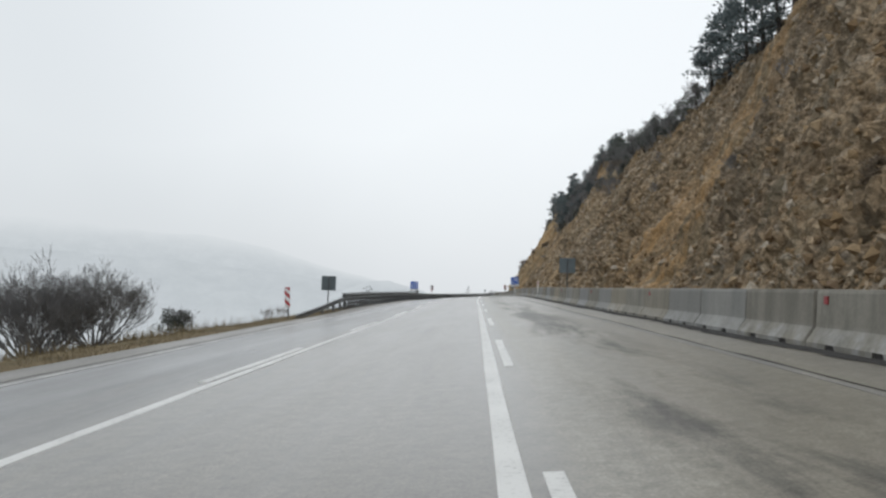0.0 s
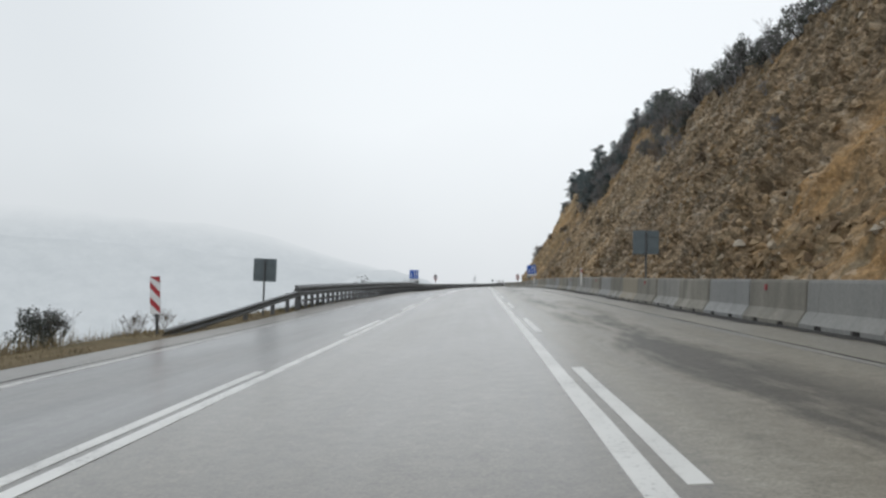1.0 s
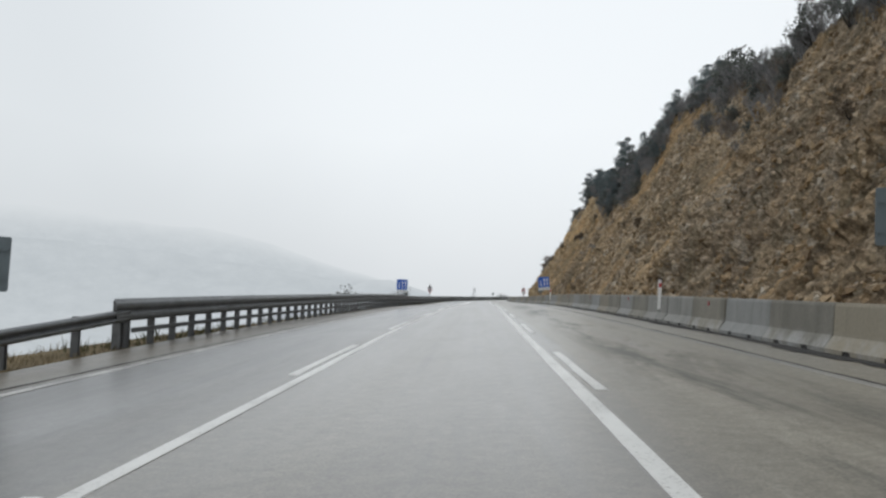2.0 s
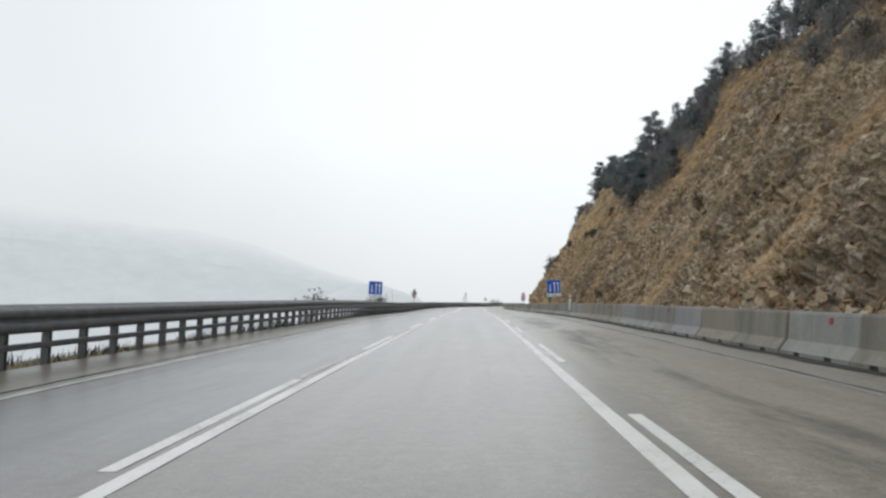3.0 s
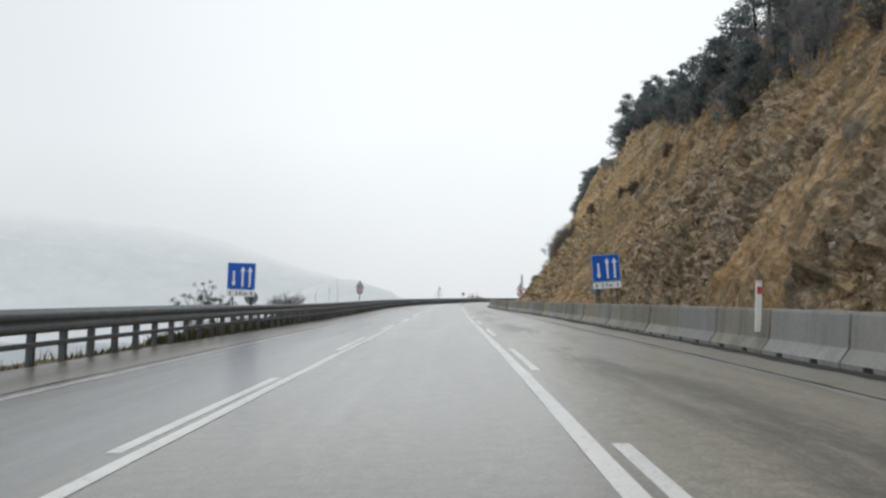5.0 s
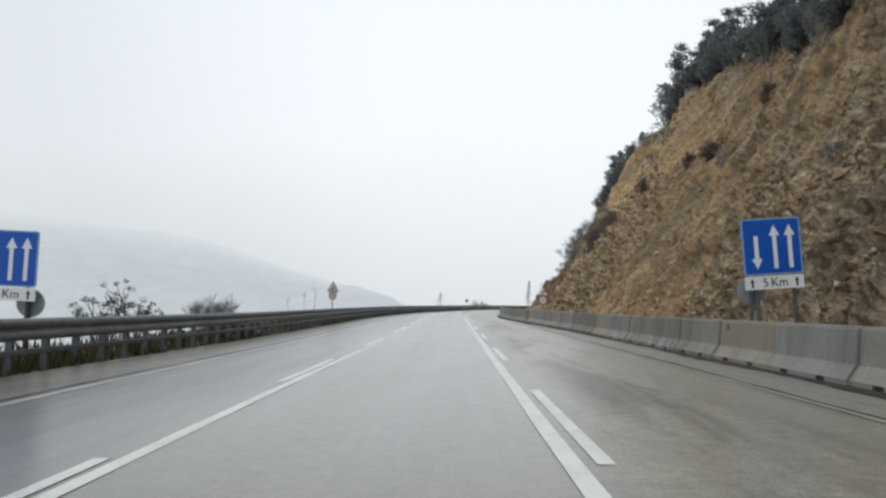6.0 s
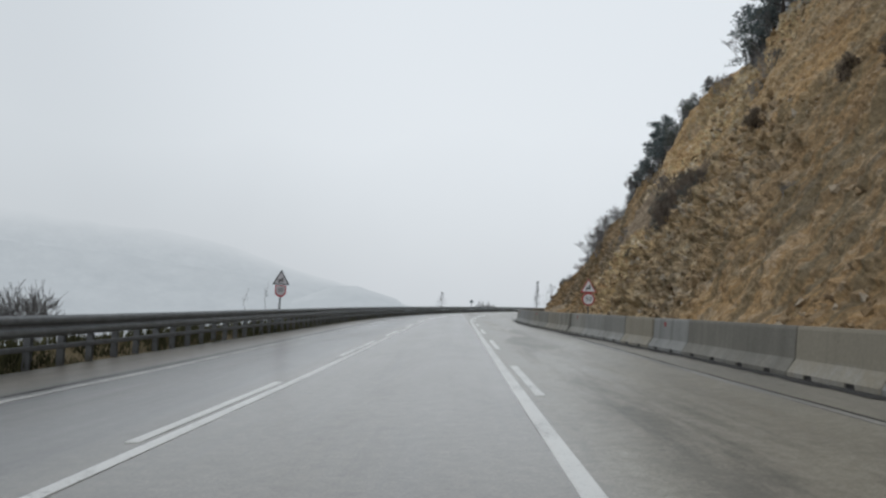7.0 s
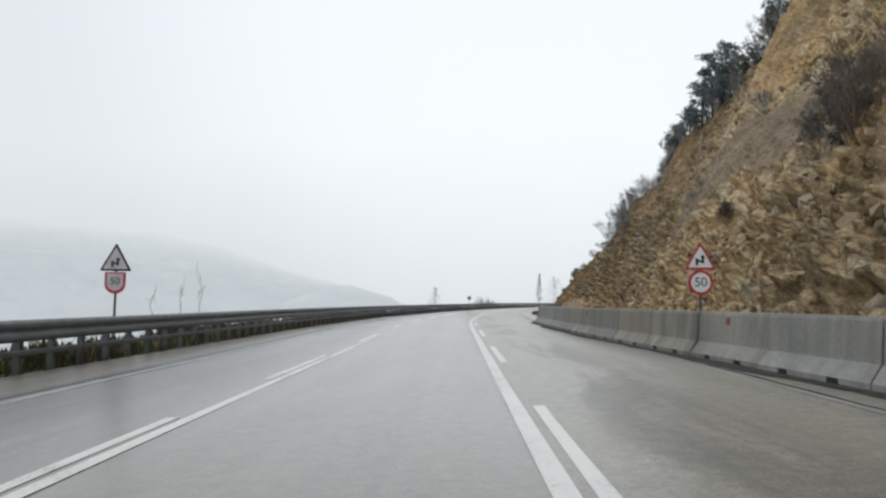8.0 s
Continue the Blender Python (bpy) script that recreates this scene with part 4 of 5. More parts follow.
def rect(x0, x1, z0, z1, r=0.0):
    if not r:
        return [(x0, z0), (x1, z0), (x1, z1), (x0, z1)]
    o = []
    for cx, cz, a0 in ((x1 - r, z0 + r, -90), (x1 - r, z1 - r, 0), (x0 + r, z1 - r, 90), (x0 + r, z0 + r, 180)):
        o += [(cx + r * math.cos(radians(a0 + t)), cz + r * math.sin(radians(a0 + t))) for t in (0, 30, 60, 90)]
    return o


def triangle(cx, z0, w, r):
    """A rounded triangle standing on its base."""
    h = w * 0.88
    pts = [(cx - w / 2, z0), (cx + w / 2, z0), (cx, z0 + h)]
    gx, gz = cx, z0 + h / 3
    o = []
    for i, (x, z) in enumerate(pts):
        for a in (-1, 0, 1):
            px, pz = pts[(i + (1 if a > 0 else 2)) % 3] if a else (gx, gz)
            d = math.hypot(px - x, pz - z)
            q = r if a else r * 0.42
            o.append((x + (px - x) / d * q, z + (pz - z) / d * q))
    return o


def words(name, text, size, mat, parent, x, y, z, label=""):
    """Letters in the built-in font, made into a flat mesh on a sign's face."""
    cu = bpy.data.curves.new(name, "FONT")
    cu.body, cu.size, cu.align_x, cu.align_y, cu.extrude = text, size, "CENTER", "CENTER", 0.002
    tmp = bpy.data.objects.new(name, cu)
    me = bpy.data.meshes.new_from_object(tmp)
    bpy.data.objects.remove(tmp)
    me.materials.clear()
    me.materials.append(mat)
    return piece(name, me, parent, pose(x, y, z, 90, 0, 0), label)


def arrow(x, z0, z1, w, head, up=True):
    hw = head / 2
    if up:
        return [(x - w / 2, z0), (x + w / 2, z0), (x + w / 2, z1 - head), (x + hw, z1 - head), (x, z1), (x - hw, z1 - head), (x - w / 2, z1 - head)]
    return [(x - w / 2, z1), (x - w / 2, z0 + head), (x - hw, z0 + head), (x, z0), (x + hw, z0 + head), (x + w / 2, z0 + head), (x + w / 2, z1)]


def lane_sign(m, label, foot, yaw=0):
    """Blue lane board: one lane down, two lanes up, with a distance plate. z = 0 is the board's lower edge."""
    s = thing("lane_sign", m, label, "road sign", "blue lane signs")
    part("post", pipe_bm(-0.36, 0.06, foot, 1.05, 0.035), PIPE_GREY, s)
    part("post", pipe_bm(0.42, 0.06, foot, 1.05, 0.035), PIPE_GREY, s)
    board = part("board", plate_bm(rect(-0.62, 0.62, 0.0, 1.20, 0.05), -0.012, 0.012), SIGN_RIM, s, "blue board with a pale rim")
    part("face", plate_bm(rect(-0.585, 0.585, 0.035, 1.165, 0.04), -0.018, -0.011), SIGN_BLUE, board, "blue sheeting")
    part("arrow", plate_bm(arrow(-0.33, 0.13, 0.83, 0.085, 0.22, False), -0.024, -0.017), SIGN_WHITE, board, "white arrow pointing down")
    part("arrow", plate_bm(arrow(0.06, 0.13, 1.05, 0.085, 0.23), -0.024, -0.017), SIGN_WHITE, board, "white arrow pointing up")
    part("arrow", plate_bm(arrow(0.38, 0.13, 1.05, 0.085, 0.23), -0.024, -0.017), SIGN_WHITE, board, "white arrow pointing up")
    plate = part("distance_plate", plate_bm(rect(-0.62, 0.62, -0.30, -0.02, 0.02), -0.012, 0.012), SIGN_WHITE, s, "white plate with black lettering")
    words_at = ((-0.19, "5"), (0.10, "Km"))
    for dx, text in words_at:
        words("lettering", text, 0.26, SIGN_BLACK, plate, dx, -0.016, -0.165, "black lettering")
    part("arrow", plate_bm(arrow(-0.47, -0.26, -0.06, 0.04, 0.09), -0.018, -0.011), SIGN_BLACK, plate)
    part("arrow", plate_bm(arrow(0.47, -0.26, -0.06, 0.04, 0.09), -0.018, -0.011), SIGN_BLACK, plate)
    part("clamp", box_bm(-0.6, 0.6, 0.014, 0.03, 0.25, 0.29), STEEL, s)
    part("clamp", box_bm(-0.6, 0.6, 0.014, 0.03, 0.88, 0.92), STEEL, s)
    return s


def bend_sign(m, label, foot, faded):
    """A warning triangle with a double bend over a 50 limit. z = 0 is the disc's centre."""
    s = thing("bend_sign", m, label, "road sign", "double bend and speed signs")
    face = SIGN_GREY if faded else SIGN_WHITE
    part("post", pipe_bm(0, 0.05, foot, 1.0, 0.035), PIPE_GREY, s)
    tri = part("warning_triangle", plate_bm(triangle(0, 0.32, 0.90 if faded else 0.80, 0.06), -0.012, 0.012), SIGN_BLACK if faded else SIGN_RED, s, "triangular warning sign with a double bend")
    part("triangle_face", plate_bm(triangle(0, 0.38, 0.70 if faded else 0.62, 0.03), -0.018, -0.011), face, tri)
    zig = [(-0.125, 0.43), (-0.06, 0.43), (-0.06, 0.53), (0.09, 0.47), (0.09, 0.62), (0.13, 0.62), (0.06, 0.71), (-0.01, 0.62), (0.03, 0.62), (0.03, 0.55), (-0.125, 0.62)]
    part("double_bend_arrow", plate_bm(zig, -0.024, -0.017), SIGN_BLACK, tri, "black zigzag arrow")
    if faded:
        shield = [(-0.29, 0.29), (-0.29, -0.05)] + [(0.29 * math.cos(radians(a)), -0.05 + 0.27 * math.sin(radians(a))) for a in range(195, 350, 15)] + [(0.29, -0.05), (0.29, 0.29)]
        inner = [(x * 0.78, 0.02 + z * 0.78) for x, z in shield]
    else:
        shield, inner = disc(0, 0, 0.315), disc(0, 0, 0.245)
    lim = part("speed_limit", plate_bm(shield, -0.012, 0.012), SIGN_RED, s, "red-ringed 50 speed limit")
    part("limit_face", plate_bm(inner, -0.018, -0.011), face, lim)
    words("number", "50", 0.33 if not faded else 0.28, SIGN_BLACK, lim, 0, -0.022, 0.0 if not faded else 0.03, "black numerals")
    return s


def back_sign(m, label, foot, w=0.92, h=0.92):
    """A square sign seen from behind."""
    s = thing("square_sign", m, label, "road sign", "square signs facing the other way")
    part("post", pipe_bm(0, -0.04, foot, h - 0.04, 0.038), PIPE_GREY, s)
    part("board", plate_bm(rect(-w / 2, w / 2, 0, h, 0.04), 0.0, 0.022, 0.004), SIGN_BACK, s, "bare grey sheet-metal back")
    for z in (0.2, 0.68):
        part("stiffener", box_bm(-w / 2 + 0.03, w / 2 - 0.03, -0.018, -0.001, z, z + 0.03), SIGN_BACK, s)
    return s


def round_back(m, label, foot, r=0.3):
    s = thing("round_sign", m, label, "road sign", "round signs facing the other way")
    part("post", pipe_bm(0, -0.04, foot, r, 0.035), PIPE_GREY, s)
    part("board", plate_bm(disc(0, 0, r), 0.0, 0.018), ROUND_BACK, s, "bare grey metal back of a round sign")
    return s


def hazard_board(m, label, foot):
    """Red and white striped board on a post; z = 0 is its lower edge."""
    s = thing("hazard_board", m, label, "road sign")
    part("post", pipe_bm(0.02, 0.05, foot, 0.9, 0.04), PIPE_GREY, s)
    board = part("board", plate_bm(rect(-0.14, 0.14, 0.0, 1.02, 0.02), -0.012, 0.012), SIGN_WHITE, s, "white board with red stripes")
    for z in (-0.02, 0.40, 0.82):
        pts = [(-0.135, z + 0.30), (0.135, z + 0.02), (0.135, z + 0.20), (-0.135, z + 0.48)]
        pts = [(x, min(max(q, 0.01), 1.01)) for x, q in pts]
        if pts[0][1] - pts[3][1] == 0:
            pts = pts[:3]
        part("stripe", plate_bm(pts, -0.018, -0.011), SIGN_RED, board, "slanting red stripe")
    return s


def delineator(m, label):
    s = thing("delineator_post", m, label, "marker post", "delineator posts on the barrier")
    part("stake", plate_bm(rect(-0.055, 0.055, 0.0, 0.98, 0.02), -0.03, 0.03, 0.006), PLASTIC_WHITE, s)
    part("reflector", plate_bm(rect(-0.045, 0.045, 0.74, 0.88), -0.036, -0.029), SIGN_RED, s, "red reflector")
    part("cap", box_bm(-0.058, 0.058, -0.033, 0.033, 0.95, 1.0, 0.008), SIGN_GREY, s)
    return s


def over_ground(x, y):
    """Height of the verge under a place beyond the guardrail."""
    lat = x - float(road_x(y))
    drop = float(np.interp(lat, [-45, -26, -21, -13, -11.0, 9], [-20, -3.2, -1.6, -0.75, 0.0, 0.0]))
    return float(road_z(y)) + FALL * max(lat, -14) + drop - 0.06


hazard_board(pose(-9.62, 38.6, -0.16, 0, -2, 2), "red and white striped hazard board on a grey post", -0.9)
back_sign(pose(-9.47, 48.5, 0.60, 0, 1.2, 3), "square grey sign seen from behind on a post", -1.7)
back_sign(pose(5.62, 48.5, 1.92, 0, 0, -4), "square grey sign seen from behind above the barrier", -1.75, 1.0, 0.93)
lane_sign(pose(-10.15, 124.2, 0.07, 0, 0, 2), "blue lane sign with arrows behind the guardrail", -2.2)
lane_sign(pose(6.12, 124.2, 1.02, 0, -6.0, 0), "blue lane sign with arrows behind the concrete barrier", -1.9)
round_back(pose(-9.72, 124.4, -0.28, 0, 0, 3), "round sign seen from behind below the blue board", -2.0)
round_back(pose(5.73, 124.4, 0.66, 0, 0, 0), "round sign seen from behind below the blue board", -1.6)
bend_sign(pose(-9.70, 166.3, -0.37, 0, 0, 2), "faded warning triangle and 50 limit behind the guardrail", -2.0, True)
bend_sign(pose(6.05, 164.3, 0.0, 0, -1.5, 0), "warning triangle and 50 limit sign behind the barrier", -1.5, False)
delineator(stand(62.0, 4.80, 0.42), "white delineator post with a red reflector on the barrier")
delineator(stand(105.0, 4.80, 0.42), "white delineator post with a red reflector on the barrier")


# ---- plants ----
def tri_cloud(rnd, centres, radii, per, size, flat=0.75, droop=0.0):
    """Small pointed leaves round clump centres: arrays of verts and faces."""
    v, n = [], 0
    for c, r in zip(centres, radii):
        d = rnd.randn(per, 3)
        d /= np.linalg.norm(d, axis=1)[:, None]
        p = c + d * (rnd.rand(per, 1) ** 0.4) * r * (1, 1, flat)
        a = d * (0.9, 0.9, 0.6) + 0.55 * rnd.randn(per, 3) + (0, 0, 0.25 - droop)
        a /= np.linalg.norm(a, axis=1)[:, None]
        b = np.cross(a, rnd.randn(per, 3))
        b /= np.linalg.norm(b, axis=1)[:, None]
        s = size * (0.6 + 0.8 * rnd.rand(per, 1))
        v.append(np.stack([p - b * s * 0.28, p + b * s * 0.28, p + a * s], 1).reshape(-1, 3))
        n += per
    v = np.concatenate(v)
    return v, np.arange(n * 3).reshape(-1, 3)


def limb_mesh(name, limbs, mat, sides=5):
    """Tapered limbs: (start, end, radius at start, radius at end)."""
    v, f = [], []
    for a, b, r0, r1 in limbs:
        a, b = Vector(a), Vector(b)
        d = (b - a).normalized()
        u = d.orthogonal().normalized()
        w = d.cross(u)
        k = len(v)
        for p, r in ((a, r0), (b, r1)):
            for i in range(sides):
                t = 2 * math.pi * i / sides
                v.append(p + (u * math.cos(t) + w * math.sin(t)) * r)
        for i in range(sides):
            j = (i + 1) % sides
            f.append((k + i, k + j, k + sides + j, k + sides + i))
        f.append(tuple(k + sides + i for i in range(sides)))
    return mesh_from(name, v, f, mat, sides > 4)


def pine_meshes(seed, h=4.5):
    """An irregular black pine: bent trunk, whorls of limbs, clumps of needles with gaps."""
    rnd = np.random.RandomState(seed)
    bendx, bendy = rnd.uniform(-0.3, 0.3, 2)
    trunk, limbs, cen, rad = [], [], [], []

    def axis(t):
        return np.array([bendx * t * t + 0.06 * math.sin(5 * t + seed), bendy * t * t, h * t])

    for i in range(7):
        trunk.append((axis(i / 7), axis((i + 1) / 7), 0.10 * (1.05 - i / 7) + 0.01, 0.10 * (1.05 - (i + 1) / 7) + 0.01))
    tiers = 9
    for i in range(tiers):
        t = 0.10 + 0.86 * i / (tiers - 1)
        reach = h * (0.34 * (1 - t) ** 0.75 + 0.05)
        for k in range(4 if t < 0.85 else 2):
            if rnd.rand() < 0.16:
                continue
            ang = rnd.uniform(0, 2 * math.pi)
            ln = reach * rnd.uniform(0.6, 1.2)
            a = axis(t)
            e = a + np.array([math.cos(ang) * ln, math.sin(ang) * ln, rnd.uniform(0.0, 0.28) * ln])
            limbs.append((a, e, 0.03, 0.01))
            for q in (0.55, 0.95):
                cen.append(a + (e - a) * q + rnd.randn(3) * 0.06)
                rad.append(h * rnd.uniform(0.060, 0.100))
    cen.append(axis(0.97))
    rad.append(h * 0.07)
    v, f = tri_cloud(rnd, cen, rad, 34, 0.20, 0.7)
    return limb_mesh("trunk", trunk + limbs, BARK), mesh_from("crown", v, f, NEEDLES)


def shrub_meshes(seed, h=2.4, mat=None):
    """A dense dark evergreen shrub of many clumps with a ragged outline."""
    rnd = np.random.RandomState(seed)
    cen, rad, limbs = [], [], []
    for i in range(30):
        ang, q = rnd.uniform(0, 2 * math.pi), rnd.rand() ** 0.6
        z = h * rnd.uniform(0.12, 0.92)
        wide = 0.42 * h * math.sqrt(max(1 - (z / h - 0.35) ** 2 / 0.5, 0.08))
        c = np.array([math.cos(ang) * wide * q, math.sin(ang) * wide * q, z])
        cen.append(c)
        rad.append(h * rnd.uniform(0.09, 0.17))
        if i % 3 == 0:
            limbs.append(((0, 0, -0.2), c, 0.035, 0.01))
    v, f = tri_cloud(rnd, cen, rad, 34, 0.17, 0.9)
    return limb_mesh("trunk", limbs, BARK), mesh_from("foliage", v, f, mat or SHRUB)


def bare_meshes(seed, h=2.4, spread=0.9, stems=10, depth=4, r0=0.028, bark=None):
    """A leafless shrub: stems that fork into ever finer upswept twigs."""
    rnd = random.Random(seed)
    limbs, twigs = [], []

    def grow(p, d, ln, r, lev):
        mid = p + d * ln * 0.5 + Vector((rnd.uniform(-1, 1), rnd.uniform(-1, 1), 0)) * ln * 0.06
        e = mid + (d + Vector((rnd.uniform(-0.25, 0.25), rnd.uniform(-0.25, 0.25), 0.12))).normalized() * ln * 0.5
        box = limbs if lev < 2 else twigs
        box.append((p, mid, r, r * 0.82))
        box.append((mid, e, r * 0.82, r * 0.6))
        if lev >= depth:
            return
        for i in range(rnd.choice((2, 3, 3))):
            nd = (d + Vector((rnd.uniform(-1, 1), rnd.uniform(-1, 1), rnd.uniform(-0.1, 0.7))) * 0.62).normalized()
            grow(mid.lerp(e, rnd.uniform(0.2, 1.0)), nd, ln * rnd.uniform(0.55, 0.82), max(r * 0.58, 0.0085), lev + 1)

    for i in range(stems):
        a = 2 * math.pi * (i + rnd.uniform(-0.3, 0.3)) / stems
        lean = rnd.uniform(0.2, 1.0) * spread
        d = Vector((math.cos(a) * lean, math.sin(a) * lean, 1)).normalized()
        grow(Vector((math.cos(a) * 0.12, math.sin(a) * 0.12, -0.15)), d, h * rnd.uniform(0.34, 0.44), r0, 0)
    return limb_mesh("trunk", limbs, bark or TWIG, 5), limb_mesh("crown", twigs, bark or TWIG, 3)


PINES = [pine_meshes(s) for s in (1, 2, 3, 4, 5)]
SHRUBS = [shrub_meshes(s) for s in (11, 12, 13, 14)]
DRY = [shrub_meshes(s, 1.6, DRYLEAF) for s in (21, 22)]
BARE = [bare_meshes(s) for s in (31, 32, 33)]
BROWN = [bare_meshes(s, bark=BRUSH) for s in (34, 35)]
prnd = random.Random(8)


def plant(kind, p, size, lean=0.0):
    """Set one plant on the ground at p, size in metres of height."""
    table = {
        "pine": (PINES, 4.5, "pine_tree", ("trunk", "crown"), "dark green pine with an uneven crown on the cliff edge", "tree", "pines on the cliff"),
        "shrub": (SHRUBS, 2.4, "evergreen_shrub", ("trunk", "foliage"), "dense dark evergreen shrub rooted in the rock slope", "shrub", "shrubs on the cliff"),
        "dry": (DRY, 1.6, "dry_shrub", ("trunk", "foliage"), "small dry brown shrub on the rock face", "shrub", "dry shrubs on the cliff"),
        "brush": (BROWN, 2.4, "brown_brushwood", ("trunk", "crown"), "brown leafless brushwood clinging to the rock slope", "shrub", "brushwood on the slope"),
        "bare": (BARE, 2.4, "bare_shrub", ("trunk", "crown"), "leafless grey-brown shrub with fine twigs", "shrub", "leafless shrubs"),
    }
    pool, h, nm, names, label, cat, grp = table[kind]
    a, b = prnd.choice(pool)
    k = size / h
    ob = thing(nm, Matrix.LocRotScale(p, Euler((radians(prnd.uniform(-4, 4)), radians(prnd.uniform(-4, 4) - lean), prnd.uniform(0, 6.28))), (k * prnd.uniform(0.9, 1.15), k * prnd.uniform(0.9, 1.15), k)), label, cat, grp)
    piece(names[0], a, ob)
    piece(names[1], b, ob)
    return ob


def plants_on_cliff():
    def edge(y, dz):
        return cliff_spot(y, float(crest(y)) + dz)

    for y, s in ((36, 5.4), (38.5, 5.6), (41, 5.8), (43.5, 6.0), (46, 5.8), (48.5, 6.0), (51, 5.6), (53.5, 4.6), (101, 2.8), (105, 3.4), (108.5, 3.6), (112, 3.2), (118, 2.9), (123, 3.0), (127, 3.4), (131, 3.8), (134, 4.2), (136, 4.7),
                 (140, 4.4), (143, 4.0), (147, 4.0), (150, 3.8), (153, 3.8), (156.5, 3.6), (160, 4.2), (162.5, 4.3), (166, 4.3), (169, 4.2), (172, 4.2), (175, 4.0), (198.5, 4.0), (200.5, 4.6), (203.5, 4.7), (206.5, 4.4), (210, 3.2), (217, 2.7), (223, 2.2)):
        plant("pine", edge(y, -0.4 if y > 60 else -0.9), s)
    for y, s in ((57, 1.8), (59.5, 2.2), (62, 1.8), (64, 2.0), (66, 2.2), (69, 2.6), (72, 2.2), (76, 2.6), (79, 2.2), (83, 2.0), (88, 2.4), (92, 2.8), (96, 2.4), (100, 2.6), (109, 1.9), (114.5, 1.8), (119, 1.8), (123.5, 1.8), (128.5, 1.9),
                 (133.5, 2.2), (138, 2.4), (142, 2.2), (146, 2.2), (164.5, 2.4), (170.5, 2.4), (173.5, 2.2), (181, 1.2), (185, 1.6), (187, 1.9), (189, 1.8), (191.5, 1.5), (193, 1.9), (195, 1.7), (213, 2.0), (220, 1.8)):
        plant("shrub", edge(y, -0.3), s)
    y = 50.0
    while y < 240:
        low = 176 < y < 195
        plant("bare", edge(y, prnd.uniform(-0.8, 0.2)), prnd.uniform(0.8, 1.4) if low else prnd.uniform(1.4, 2.3))
        y += prnd.uniform(0.8, 1.7)
    # on the slope itself
    for y, z, s in ((166, 13.5, 1.8), (163, 11.2, 1.2), (120, 15.0, 1.6), (108, 15.2, 1.5)):
        plant("bare", cliff_spot(y, z) + Vector((0, 0, -0.15)), s, 12)
    # a dense thicket on the face
    for i in range(40):
        q, r = prnd.random(), prnd.random()
        y, z = 162.5 - 3.7 * q + 8.5 * r + prnd.uniform(-0.4, 0.4), 3.6 + 2.4 * q + 3.0 * r + prnd.uniform(-0.3, 0.3)
        plant("brush" if i % 4 else "shrub", cliff_spot(y, z) + Vector((0, 0, -0.15)), prnd.uniform(0.9, 1.6), 14)
    for i in range(4):
        q = prnd.random()
        plant("bare", cliff_spot(188 - 16 * q + prnd.uniform(-2, 2), 4.6 + 3.8 * q) + Vector((0, 0, -0.1)), prnd.uniform(0.5, 0.9), 14)
    # the wooded upper slope
    for i in range(112):
        y = prnd.uniform(116, 168) if i % 2 else prnd.uniform(117, 135)
        lo = float(np.interp(y, [116, 119, 123, 130, 136, 142, 153, 168], [13.0, 12.2, 11.4, 10.4, 11.6, 12.8, 15.8, 18.2]))
        hi = max(float(crest(y)) + 0.2, lo + 0.8)
        z = lo + (hi - lo) * prnd.random()
        kind = prnd.choice(("shrub", "bare", "bare", "bare", "pine"))
        plant(kind, cliff_spot(y, z) + Vector((0, 0, -0.2)), prnd.uniform(1.6, 2.5) * (1.2 if kind == "pine" else 1.0), 6)
    # scrub that reaches down over the face before the first bay
    for i in range(30):
        y = prnd.uniform(75, 94)
        lo = float(np.interp(y, [75, 81, 91, 94], [10.2, 10.0, 11.8, 13.5]))
        z = lo + (float(crest(y)) - lo) * prnd.random()
        plant(prnd.choice(("shrub", "bare", "bare", "brush")), cliff_spot(y, z) + Vector((0, 0, -0.2)), prnd.uniform(1.3, 2.1), 6)
    for y, z, s in ((34.2, 10.2, 1.1), (27.4, 6.6, 0.9), (33, 5.9, 0.9), (18, 3.2, 0.7), (110, 4.6, 0.9), (113, 5.0, 0.8), (147, 12.0, 1.2), (130, 11.4, 1.1), (148.5, 9.2, 1.1), (151, 9.8, 1.3), (153.6, 9.6, 1.1), (139, 3.4, 0.8), (36, 9.5, 0.7), (52, 7.4, 0.9), (58, 10.4, 0.9), (66, 8.2, 0.8), (73, 5.2, 0.8), (82, 9.8, 0.9), (95, 12.0, 1.0), (98, 6.4, 0.9), (112, 7.5, 0.8), (115, 10.6, 0.9),
                    (123, 4.0, 0.7), (133, 6.2, 0.9), (147, 8.4, 0.9), (152, 5.0, 0.8), (158, 8.6, 1.0), (175, 4.2, 0.8), (178, 9.2, 1.1), (172, 7.0, 0.9)):
        plant(prnd.choice(("dry", "bare", "bare", "dry")), cliff_spot(y, z) + Vector((0, 0, -0.1)), s, 15)
    for y, z, s in ((230, 8.6, 3.0), (233, 9.2, 2.8), (228, 9.8, 2.6), (237, 8.2, 2.6), (242, 8.0, 2.4), (226, 7.6, 2.2), (248, 7.4, 2.2), (194, 16.6, 3.0), (192, 16.8, 3.2)):
        plant("bare", cliff_spot(y, z) + Vector((0, 0, -0.1)), s)
    # bushes on the stony slope at the end of the cutting
    for i in range(16):
        y = prnd.uniform(232, 286)
        z = float(crest(y)) * prnd.uniform(0.45, 0.95)
        plant(("bare", "brush", "bare", "shrub")[i % 4], cliff_spot(y, z) + Vector((0, 0, -0.1)), prnd.uniform(0.9, 1.7), 4)


plants_on_cliff()


